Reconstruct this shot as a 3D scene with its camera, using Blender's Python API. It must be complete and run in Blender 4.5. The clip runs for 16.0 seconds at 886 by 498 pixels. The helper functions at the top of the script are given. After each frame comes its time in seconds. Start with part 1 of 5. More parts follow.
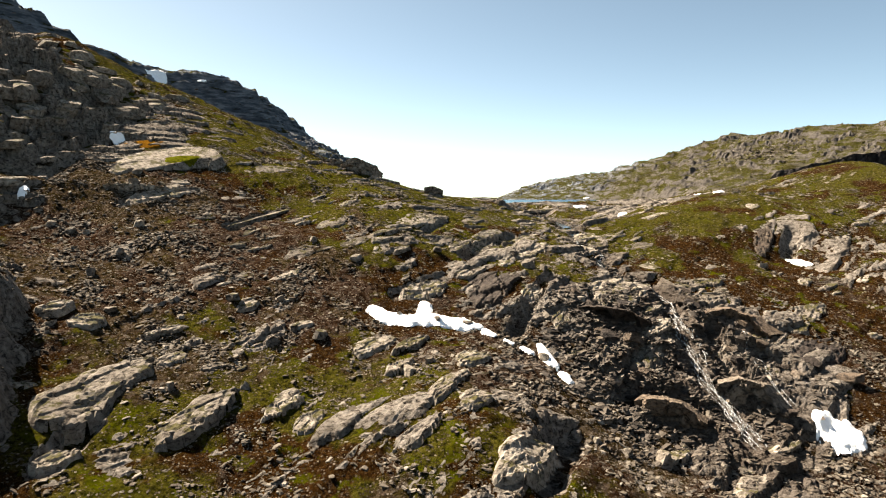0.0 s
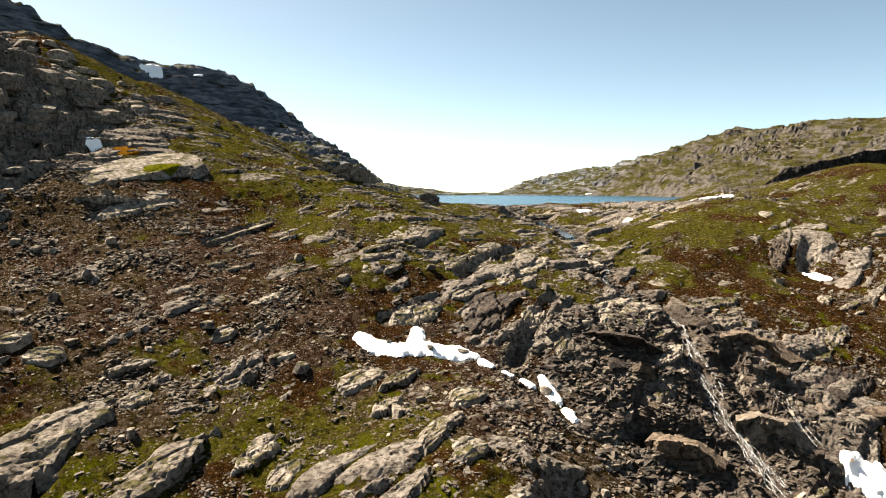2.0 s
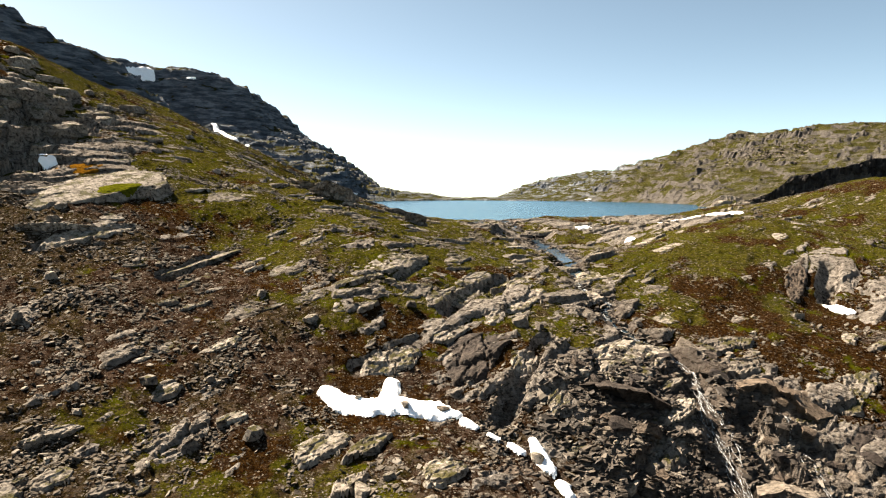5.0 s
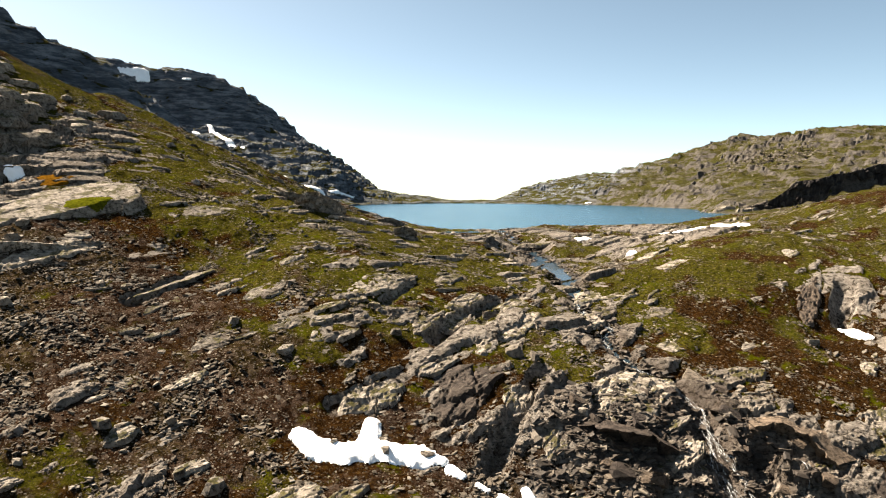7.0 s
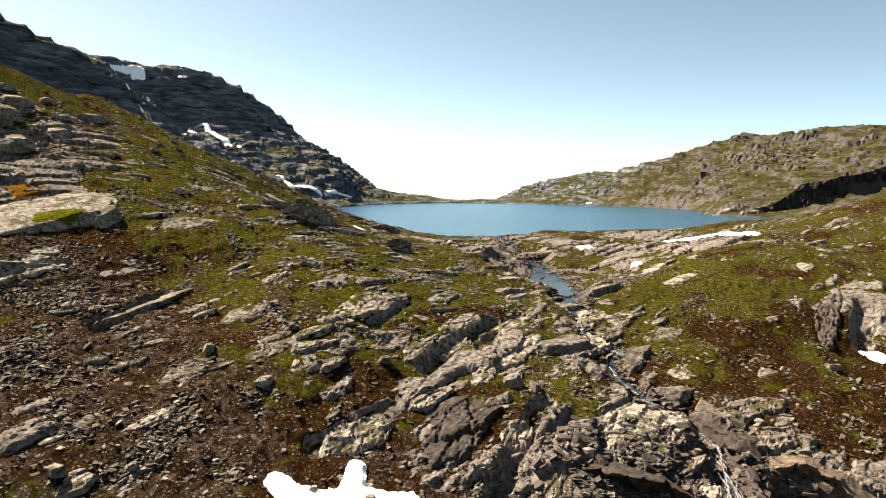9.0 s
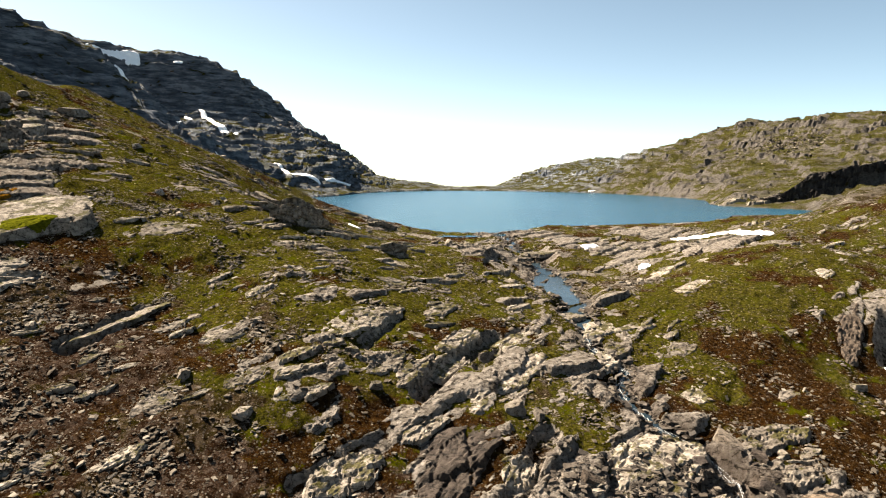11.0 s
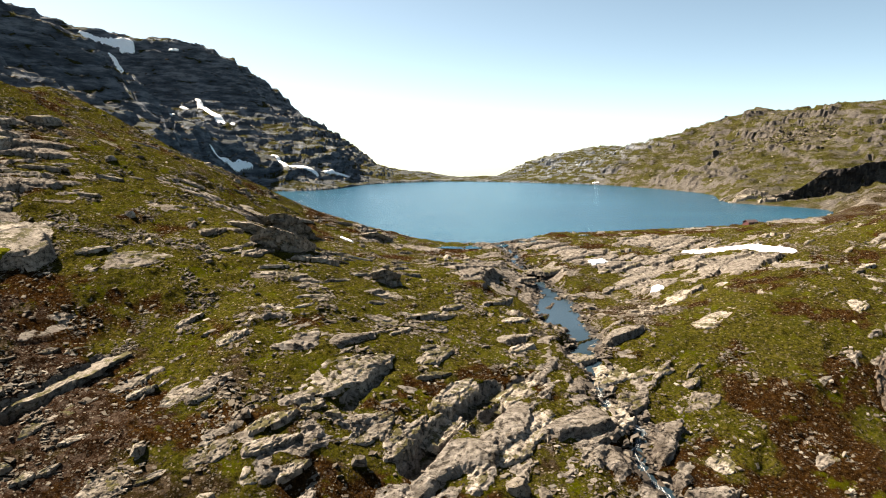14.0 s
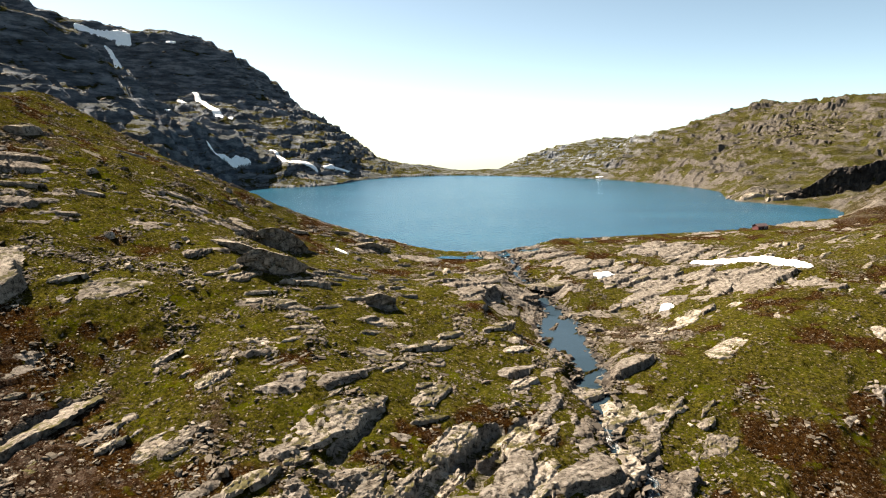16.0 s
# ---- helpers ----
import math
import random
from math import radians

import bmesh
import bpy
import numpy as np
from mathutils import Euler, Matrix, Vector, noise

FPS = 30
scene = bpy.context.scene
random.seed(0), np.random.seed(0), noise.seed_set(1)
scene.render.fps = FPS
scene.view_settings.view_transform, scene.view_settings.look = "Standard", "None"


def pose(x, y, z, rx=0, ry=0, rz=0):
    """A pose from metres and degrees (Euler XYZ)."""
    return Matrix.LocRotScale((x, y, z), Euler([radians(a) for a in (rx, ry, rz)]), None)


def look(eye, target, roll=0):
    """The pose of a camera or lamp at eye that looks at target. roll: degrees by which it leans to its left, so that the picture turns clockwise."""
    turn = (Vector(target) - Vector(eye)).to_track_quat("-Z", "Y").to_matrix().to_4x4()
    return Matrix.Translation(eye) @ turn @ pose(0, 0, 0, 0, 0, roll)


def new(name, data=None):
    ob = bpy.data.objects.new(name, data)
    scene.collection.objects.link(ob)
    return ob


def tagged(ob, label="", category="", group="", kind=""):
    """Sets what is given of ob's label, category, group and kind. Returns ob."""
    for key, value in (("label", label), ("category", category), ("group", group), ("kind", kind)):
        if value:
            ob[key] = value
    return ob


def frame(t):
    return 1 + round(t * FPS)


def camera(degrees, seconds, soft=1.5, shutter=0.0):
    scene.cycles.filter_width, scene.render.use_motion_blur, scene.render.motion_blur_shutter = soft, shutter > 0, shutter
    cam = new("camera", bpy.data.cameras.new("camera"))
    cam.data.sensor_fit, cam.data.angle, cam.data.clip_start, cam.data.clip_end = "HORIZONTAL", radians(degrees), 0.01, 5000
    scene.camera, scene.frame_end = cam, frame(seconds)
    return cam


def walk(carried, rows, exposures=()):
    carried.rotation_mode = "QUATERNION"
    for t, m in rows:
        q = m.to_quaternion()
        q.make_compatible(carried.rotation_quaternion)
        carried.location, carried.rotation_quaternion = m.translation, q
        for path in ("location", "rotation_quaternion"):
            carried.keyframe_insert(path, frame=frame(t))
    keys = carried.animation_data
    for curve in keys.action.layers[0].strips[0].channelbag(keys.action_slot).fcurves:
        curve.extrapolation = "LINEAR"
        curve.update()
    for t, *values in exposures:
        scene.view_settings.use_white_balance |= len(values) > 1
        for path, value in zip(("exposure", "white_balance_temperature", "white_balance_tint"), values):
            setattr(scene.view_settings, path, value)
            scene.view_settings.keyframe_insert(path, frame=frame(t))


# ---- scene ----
cam = camera(67.3, 16.0, soft=1.1)
METRES, EYE, TILT, LEAN, TURN = 60.0, 2.04, -4.44, 0.0, 0.0
ROWS = [
    (0.0, 0.0, 0.0, 0.0, 0.0, 0.0, -0.0),
    (0.5, 0.0033, 0.031, 0.0173, 0.04, -0.45, 0.04),
    (1.0, 0.007, 0.0601, 0.0333, 0.07, -0.69, 0.07),
    (1.5, 0.012, 0.0912, 0.0495, 0.1, -0.71, 0.1),
    (2.0, 0.0173, 0.1203, 0.0629, 0.13, -0.69, 0.11),
    (2.5, 0.0244, 0.1523, 0.0773, 0.13, -0.67, 0.12),
    (3.0, 0.0308, 0.1812, 0.0895, 0.14, -0.65, 0.12),
    (3.5, 0.0375, 0.2122, 0.1022, 0.14, -0.64, 0.11),
    (4.0, 0.0443, 0.2403, 0.1135, 0.14, -0.63, 0.11),
    (6.5, 0.0777, 0.3784, 0.1701, 0.14, -0.61, -0.02),
    (7.0, 0.0828, 0.4063, 0.1816, 0.13, -0.61, -0.05),
    (7.5, 0.0868, 0.4319, 0.1913, 0.12, -0.62, -0.07),
    (8.0, 0.0902, 0.4593, 0.2026, 0.12, -0.67, -0.07),
    (8.5, 0.0928, 0.4845, 0.2127, 0.12, -0.74, -0.07),
    (9.0, 0.0955, 0.5119, 0.2254, 0.13, -0.86, -0.1),
    (11.5, 0.1055, 0.6458, 0.2945, 0.23, -2.57, -0.05),
    (12.0, 0.1076, 0.6732, 0.3109, 0.26, -2.81, -0.04),
    (12.5, 0.1101, 0.6979, 0.327, 0.29, -2.99, -0.05),
    (13.0, 0.1127, 0.7247, 0.3455, 0.33, -3.21, -0.05),
    (13.5, 0.1153, 0.7491, 0.3627, 0.37, -3.39, -0.06),
    (14.0, 0.1177, 0.7759, 0.3813, 0.42, -3.62, -0.08),
    (14.5, 0.1201, 0.8, 0.3988, 0.47, -3.83, -0.06),
    (15.0, 0.122, 0.826, 0.4175, 0.51, -4.05, -0.04),
    (15.5, 0.1236, 0.85, 0.4349, 0.53, -4.31, -0.03),
    (16.0, 0.1267, 0.8756, 0.4534, 0.59, -4.57, 0.01),
]
walk(cam, [(t, pose(0, 0, EYE, TILT, LEAN, TURN) @ pose(METRES * x, METRES * y, METRES * z, 90 + pitch, roll, yaw)) for t, x, y, z, yaw, pitch, roll in ROWS],
     [(0.0, 2.46, 7350, 8), (16.0, 2.46, 7350, 8)])


# ---- world, sun, sky ----
SUN_DIR = Vector((-0.585, 0.375, 0.72)).normalized()
world = bpy.data.worlds.new("sky")
scene.world = world
world.use_nodes = True
wn = world.node_tree
sky = wn.nodes.new("ShaderNodeTexSky")
sky.sky_type = "NISHITA"
sky.sun_disc = False
sky.sun_elevation = math.asin(SUN_DIR.z)
sky.sun_rotation = math.atan2(SUN_DIR.x, SUN_DIR.y)
sky.altitude = 1500
sky.air_density, sky.dust_density, sky.ozone_density = 0.45, 1.7, 0.0
wn.nodes["Background"].inputs["Strength"].default_value = 0.05
haze = wn.nodes.new("ShaderNodeMix")
haze.data_type, haze.blend_type = "RGBA", "MULTIPLY"
haze.inputs[0].default_value = 1.0
haze.inputs[7].default_value = (1.10, 1.12, 0.94, 1)
wn.links.new(sky.outputs["Color"], haze.inputs[6])
wn.links.new(haze.outputs[2], wn.nodes["Background"].inputs["Color"])

sun = new("sun", bpy.data.lights.new("sun", "SUN"))
sun.data.energy = 5.0
sun.data.angle = radians(0.55)
sun.data.color = (1.0, 0.905, 0.815)
sun.matrix_world = look(SUN_DIR * 300, (0, 0, 0))


# ---- noise on arrays ----
def hashed(ix, iy, seed):
    """Pseudo-random numbers 0..1 for whole-number grid places."""
    h = (ix.astype(np.int64) * 374761393 + iy.astype(np.int64) * 668265263 + seed * 974711) & 0x7FFFFFFF
    h = ((h ^ (h >> 13)) * 1274126177) & 0x7FFFFFFF
    h = ((h ^ (h >> 15)) * 668265263) & 0x7FFFFFFF
    return (h ^ (h >> 16)).astype(np.float64) / 0x7FFFFFFF


def grain(x, y, size, seed):
    """Smooth noise, about -1..1, with bumps of that size in metres."""
    x, y = x / size, y / size
    ix, iy = np.floor(x), np.floor(y)
    fx, fy = x - ix, y - iy
    sx, sy = fx * fx * fx * (fx * (fx * 6 - 15) + 10), fy * fy * fy * (fy * (fy * 6 - 15) + 10)
    total = 0
    for ox in (0, 1):
        for oy in (0, 1):
            a = hashed(ix + ox, iy + oy, seed) * 2 * np.pi
            g = np.cos(a) * (fx - ox) + np.sin(a) * (fy - oy)
            total = total + g * (sx if ox else 1 - sx) * (sy if oy else 1 - sy)
    return total * 1.5


def fractal(x, y, size, seed, steps=4, fall=0.5):
    total, gain = 0, 1.0
    for k in range(steps):
        total = total + gain * grain(x, y, size / 2 ** k, seed + 17 * k)
        gain *= fall
    return total


def blocks(x, y, long, wide, turn, seed, tilt, step):
    """Broken bedrock: every cell is a tilted slab of its own height, rising across the strike and breaking off. Returns the
    height and how near the crack is (0 in the crack)."""
    c, s = math.cos(turn), math.sin(turn)
    u, v = (x * c + y * s) / long, (x * s - y * c) / wide
    u = u + 0.22 * grain(x, y, long * 1.2, seed + 5)
    v = v + 0.18 * grain(x, y, wide * 2.0, seed + 6)
    iu, iv = np.floor(u), np.floor(v)
    best, second = np.full(u.shape, 9.0), np.full(u.shape, 9.0)
    height = np.zeros(u.shape)
    for ou in (-1, 0, 1):
        for ov in (-1, 0, 1):
            a, b = iu + ou, iv + ov
            cu, cv = a + hashed(a, b, seed), b + hashed(a, b, seed + 1)
            du, dv = u - cu, v - cv
            d = np.maximum(np.abs(du) * 0.9, np.abs(dv)) + 0.35 * (np.abs(du) + np.abs(dv))
            h = step * (hashed(a, b, seed + 2) - 0.5) + dv * tilt * (0.4 + hashed(a, b, seed + 3)) + du * tilt * 0.5 * (hashed(a, b, seed + 4) - 0.5)
            near = d < best
            second = np.where(near, best, np.minimum(second, d))
            height = np.where(near, h, height)
            best = np.where(near, d, best)
    return height, np.clip((second - best) * 4, 0, 1)


def smooth(a, b, x):
    t = np.clip((x - a) / (b - a), 0, 1)
    return t * t * (3 - 2 * t)


def softmax(a, b, k):
    return np.maximum(a, b) + k * np.log1p(np.exp(-np.abs(a - b) / k))


# ---- the lie of the land: lake level is z = 0 ----
STRIKE = radians(42)
# hills and hollows: x, y, radius, height
LEFT_FLANK = [(-59, 40, 34, 9.9), (-60, 58, 9, 1.8), (-75, 75, 14, 8.0), (-19, 89, 14, -0.7), (-60, 98, 9, -2.9), (-34, 112, 9, -2.8), (-61, 124, 14, -3.0), (-110, 128, 22, 5.4),
              (-29, 134, 9, -1.8), (-65, 134, 9, -2.7), (-88, 139, 9, 3.3), (-19, 145, 14, 4.1), (-70, 157, 9, -2.7), (-29, 157, 9, 1.2), (-101, 175, 9, 8.9), (-76, 176, 34, 14.0),
              (-47, 180, 9, 2.0), (-88, 188, 9, 3.8), (-40, 201, 14, 3.8), (-70, 206, 9, 4.3), (-88, 211, 9, 10.4), (-92, 220, 9, 9.5), (-52, 234, 9, -1.9), (-96, 238, 9, -6.3),
              (-82, 243, 14, -7.2)]
LIP_AND_KNOLL = [(20, 49, 9, 2.8), (2, 62, 9, 3.7), (43, 72, 9, -2.5), (25, 76, 9, -2.8), (77, 91, 34, -7.0), (30, 103, 9, -1.4), (2, 112, 9, -1.1), (-11, 116, 9, 2.4),
              (100, 117, 14, -4.0), (61, 121, 9, -4.1), (23, 124, 14, -2.4), (66, 152, 9, 2.8), (34, 157, 9, -3.8), (110, 161, 22, 2.7), (70, 175, 9, 1.3), (43, 180, 9, -1.2),
              (110, 183, 22, 9.4), (120, 188, 9, 2.7), (2, 198, 9, -1.4), (88, 216, 9, 1.9), (-12, 222, 14, 2.3)]
SWELLS = [(8, 63, 9, 1.5), (4, 77, 6, 1.4), (-25, 85, 14, 0.7), (13, 87, 6, -1.2), (-3, 93, 6, -1.0), (25, 97, 6, 0.6), (25, 97, 9, 0.9), (-22, 103, 9, 0.6), (-8, 103, 6, 1.2), (-35, 109, 6, 0.9), (-10, 113, 6, -1.2), (-19, 114, 6, -0.9), (46, 116, 6, -0.9), (34, 121, 9, -1.5), (-28, 122, 6, -1.2), (64, 123, 6, -1.7), (58, 126, 6, 1.7), (68, 131, 14, 1.0), (68, 131, 6, 0.8), (-31, 134, 6, 1.9), (51, 145, 14, 1.0), (12, 159, 9, 0.9), (38, 166, 6, -0.9), (61, 199, 6, -1.1)]
LAKE_SHORE = [(-6, 213), (16, 207), (38, 228), (64, 239), (90, 248), (116, 262), (143, 284), (155, 314), (134, 350), (150, 420),
              (126, 510), (96, 545), (30, 585), (-12, 575), (-50, 525), (-66, 455), (-100, 425), (-92, 350), (-60, 270), (-28, 225)]
# crests of the far hills: x, y, height
SPUR = [(-330, 320, 175), (-250, 355, 122), (-205, 390, 92), (-189, 404, 88), (-170, 414, 68), (-155, 424, 46), (-141, 434, 32), (-118, 450, 12)]
MOUNTAIN = [(-420, 520, 172), (-276, 574, 120), (-239, 594, 114), (-208, 605, 115), (-180, 616, 108), (-164, 640, 95), (-150, 660, 82),
            (-138, 655, 67), (-105, 624, 46), (-92, 614, 27), (-73, 614, 9), (-38, 614, 0.5), (0, 614, 0), (38, 624, 0)]
FAR_HILL = [(38, 624, 0), (80, 694, 3), (127, 754, 15), (171, 794, 33), (219, 814, 37), (330, 814, 38)]
NEAR_HILL = [(205, 665, 19), (220, 650, 29), (236, 630, 44), (257, 609, 57), (285, 600, 59), (300, 560, 62), (330, 510, 65), (420, 440, 84)]


# how high the mountain's foot may stand towards the lake's far end: x, height
MOUNTAIN_FOOT = ([-155, -138, -115, -98, -87, -73, -67, -58, -37, -13, 10, 35], [140, 78, 52, 41, 34, 24, 18, 12, 7.5, 5, 1, 0])


def loop_points(points, steps):
    """A smooth closed line through the points."""
    p, n, made = np.array(points, float), len(points), []
    for i in range(n):
        a, b, c, d = p[i - 1], p[i], p[(i + 1) % n], p[(i + 2) % n]
        for k in range(steps):
            t = k / steps
            made.append(0.5 * (2 * b + (c - a) * t + (2 * a - 5 * b + 4 * c - d) * t * t + (3 * b - a - 3 * c + d) * t ** 3))
    return np.array(made)


def inside_distance(x, y, line):
    """Distance to a closed line, less than 0 inside."""
    best, odd = np.full(x.shape, 1e9), np.zeros(x.shape, bool)
    for (ax, ay), (bx, by) in zip(line, np.roll(line, -1, 0)):
        ex, ey = bx - ax, by - ay
        t = np.clip(((x - ax) * ex + (y - ay) * ey) / (ex * ex + ey * ey + 1e-9), 0, 1)
        best = np.minimum(best, (x - ax - t * ex) ** 2 + (y - ay - t * ey) ** 2)
        odd ^= ((ay > y) != (by > y)) & (x < (y - ay) / (by - ay + 1e-12) * ex + ax)
    return np.where(odd, -1, 1) * np.sqrt(best)


def ridge(x, y, crest, steep, flat):
    """The height of a ridge along a crest, falling steeply at first and then more gently."""
    top = np.full(x.shape, -1e3)
    for (ax, ay, az), (bx, by, bz) in zip(crest, crest[1:]):
        ex, ey = bx - ax, by - ay
        t = np.clip(((x - ax) * ex + (y - ay) * ey) / (ex * ex + ey * ey), 0, 1)
        d = np.hypot(x - ax - t * ex, y - ay - t * ey)
        z = az + (bz - az) * t
        top = np.maximum(top, z - steep * d - flat * np.maximum(z, 4) * (1 - np.exp(-(d / 26) ** 2)))
    return top


SHORE = loop_points(LAKE_SHORE, 5)


def near_land(x, y):
    z = -2.82 * np.logaddexp(0, (118 - y) / 6) + 2.4 * np.logaddexp(0, (-22 - x) / 8) / (1 + np.exp(-(y - 95) / 12))
    for cx, cy, r, h in LEFT_FLANK + LIP_AND_KNOLL + SWELLS:
        z = z + h * np.exp(-((x - cx) ** 2 + (y - cy) ** 2) / (2 * r * r))
    return z


def rim(x, y):
    """The low rocky rim between the hollow and the lake."""
    return 0.55 * np.exp(-((y - 203) / 8) ** 2) * smooth(22, 14, x) + 0.9 * np.exp(-((y - 206 - 0.25 * (x - 30)) / 9) ** 2) * smooth(28, 42, x)


# feet of the crags on the left: the slope above each foot stands up as a cliff; x, y along the foot
CRAG_FEET = [[(-64, 84), (-71, 100), (-74, 118), (-74, 134), (-72, 148), (-76, 162), (-92, 178)], [(-40.5, 54), (-41, 62), (-43.5, 70), (-47, 77), (-53, 82), (-64, 86)]]


# the dark cliff above the cove: x, y, foot, top
EAST_CRAG = [(150.7, 341, 1.8, 3.2), (156, 336, 2.6, 6.0), (164.5, 330, 3.9, 14.1), (171, 325, 6.8, 16), (182.7, 320, 12.8, 18.9), (197, 318, 15.5, 22.5), (230, 314, 20, 28), (270, 310, 25, 34)]



def ledges(z, x, y, tall, seed, amount, dip=0.16, sharp=0.58):
    """Layers the rock: steps of that height with flat treads and steep risers, on beds that dip a little."""
    s = (z + dip * x - 0.05 * y) / tall + 0.8 * fractal(x, y, tall * 5, seed, 3)
    part_way = s - np.floor(s)
    return z + amount * tall * (smooth(sharp, sharp + 0.34, part_way) - part_way)


def crags(x, y):
    """Steepens the slope to the left of each crag's foot and flattens it above."""
    z = np.zeros(x.shape)
    for foot, first in zip(CRAG_FEET, (2.2, 5.5)):
        best, side = np.full(x.shape, 1e9), np.ones(x.shape)
        for (ax, ay), (bx, by) in zip(foot, foot[1:]):
            ex, ey = bx - ax, by - ay
            t = np.clip(((x - ax) * ex + (y - ay) * ey) / (ex * ex + ey * ey), 0, 1)
            d = np.hypot(x - ax - t * ex, y - ay - t * ey)
            s = np.sign(ex * (y - ay) - ey * (x - ax))
            side, best = np.where(d < best, s, side), np.minimum(best, d)
        d = np.where(side > 0, best, -best) + 2.2 * fractal(x, y, 9, 131, 3)
        fade = 40 if first < 3 else 12
        ends = smooth(foot[0][1] - 6, foot[0][1] + 8, y) * (1 - smooth(foot[-1][1] - fade, foot[-1][1] - 2, y))
        z += ends * (first * smooth(0, 3, d) + 2.8 * smooth(16, 20, d) - (first + 2.8) * smooth(20, 50, d))
    return z


def east_crag(x, y):
    """Distance behind the cliff's foot, the height of its foot and top there, and how far it rules the ground."""
    best, side = np.full(x.shape, 1e9), np.ones(x.shape)
    low, high = np.zeros(x.shape), np.zeros(x.shape)
    for (ax, ay, az, at), (bx, by, bz, bt) in zip(EAST_CRAG, EAST_CRAG[1:]):
        ex, ey = bx - ax, by - ay
        t = np.clip(((x - ax) * ex + (y - ay) * ey) / (ex * ex + ey * ey), 0, 1)
        d = np.hypot(x - ax - t * ex, y - ay - t * ey)
        nearer = d < best
        side = np.where(nearer, np.sign(ex * (y - ay) - ey * (x - ax)), side)
        low, high = np.where(nearer, az + (bz - az) * t, low), np.where(nearer, at + (bt - at) * t, high)
        best = np.minimum(best, d)
    d = np.where(side > 0, best, -best)
    hold = np.exp(-(d / 26) ** 2) * smooth(132, 148, x) * (1 - smooth(262, 300, x))
    return d, low, high, hold


def broad_land(x, y):
    """The land without its rocks."""
    x, y = np.asarray(x, float), np.asarray(y, float)
    z = np.maximum(near_land(x, y), -40 - 0.02 * np.abs(y)) + crags(x, y) - 0.3
    z = z + rim(x, y) - 7.0 * np.exp(-((x + 92) / 13) ** 2 - ((y - 213) / 12) ** 2)
    far = (y > 180) | (np.abs(x) > 100)
    if far.any():
        fx, fy = x[far], y[far]
        sd = inside_distance(fx, fy, SHORE)
        rise = np.where(sd > 0, np.minimum(0.25 + 0.10 * sd, 5 - 4 * smooth(520, 590, fy) * smooth(140, 90, fx)), np.maximum(0.35 * sd, -9))
        east = smooth(100, 150, fx) * smooth(240, 300, fy) * smooth(0, 12, sd) * 8
        rise = rise + east
        hills = np.maximum(ridge(fx, fy, SPUR, 0.42, 0.28), np.minimum(ridge(fx, fy, MOUNTAIN, 0.36, 0.33), np.interp(fx, *MOUNTAIN_FOOT)))
        hills = np.maximum(hills, np.maximum(ridge(fx, fy, NEAR_HILL, 0.30, 0.0), ridge(fx, fy, FAR_HILL, 0.22, 0.0)))
        hills = hills + fractal(fx, fy, 70, 71, 4) * (5 - 2.5 * smooth(-60, -150, fx)) * smooth(6, 50, hills)
        shore_hold = smooth(-2, 30, sd)
        land = np.where(sd > 0, softmax(rise, hills * shore_hold, 1.0), rise)
        d, low, high, hold = east_crag(fx, fy)
        cliff = np.where(d < 1.5, low - 0.20 * np.maximum(-d, 0), high - 0.5 + 0.10 * d)
        hold = hold * smooth(0, 7, sd)
        land = land * (1 - hold) + cliff * hold
        # past the far crests the ground falls away
        brow = np.interp(fx, [-420, -170, -120, 0, 40, 120, 200, 330], [640, 690, 690, 650, 655, 790, 840, 850])
        land = land - 190 * smooth(0, 380, fy - brow - 8)
        late = 34 * smooth(0, -45, fx) + 32 * smooth(25, 60, fx)
        w = smooth(198, 228, fy - late) * smooth(-3, 3, sd + 6)
        w = np.maximum(w, smooth(0, -4, sd) * (fy > 205))
        w = np.maximum(w, smooth(105, 150, fx))
        w = np.maximum(w, smooth(235, 300, fy))
        left = smooth(-60, -95, fx) * (1 - smooth(245, 330, fy))
        w = w * (1 - left)
        z[far] = z[far] * (1 - w) + land * w
    return z



# the brook: x, y, level of the water, half its width
STREAM = [(19.8, 207, 0.0, 1.0), (21.5, 194, -0.7, 0.5), (21, 186, -1.3, 0.5), (25, 178, -2.3, 0.6), (24.6, 171, -3.2, 0.7), (26.2, 165, -3.9, 1.6),
          (25.2, 158, -4.1, 3.0), (24.6, 150, -4.15, 2.8), (25.6, 143.5, -4.2, 2.0), (26.6, 138, -4.4, 1.1), (24.6, 134, -4.8, 1.2), (25, 130.5, -5.0, 1.6),
          (25.4, 126.5, -5.7, 0.6), (25.0, 122.2, -6.7, 0.4), (26.5, 118.2, -7.9, 0.4), (28.4, 116.8, -8.4, 0.4), (26.3, 112.8, -9.2, 0.4), (26.6, 109.5, -10.1, 0.4),
          (28.6, 106, -11.1, 0.5), (32.4, 102, -12.6, 0.6), (34.2, 98.6, -14.0, 0.7), (33.5, 95.2, -15.3, 0.7), (32.7, 91.4, -17, 0.8), (33.1, 87.9, -19, 0.8),
          (33.6, 83.3, -21.8, 0.9), (35, 80.9, -23.5, 1.0), (35.5, 78.1, -25.2, 1.2), (36, 74, -27, 1.4)]
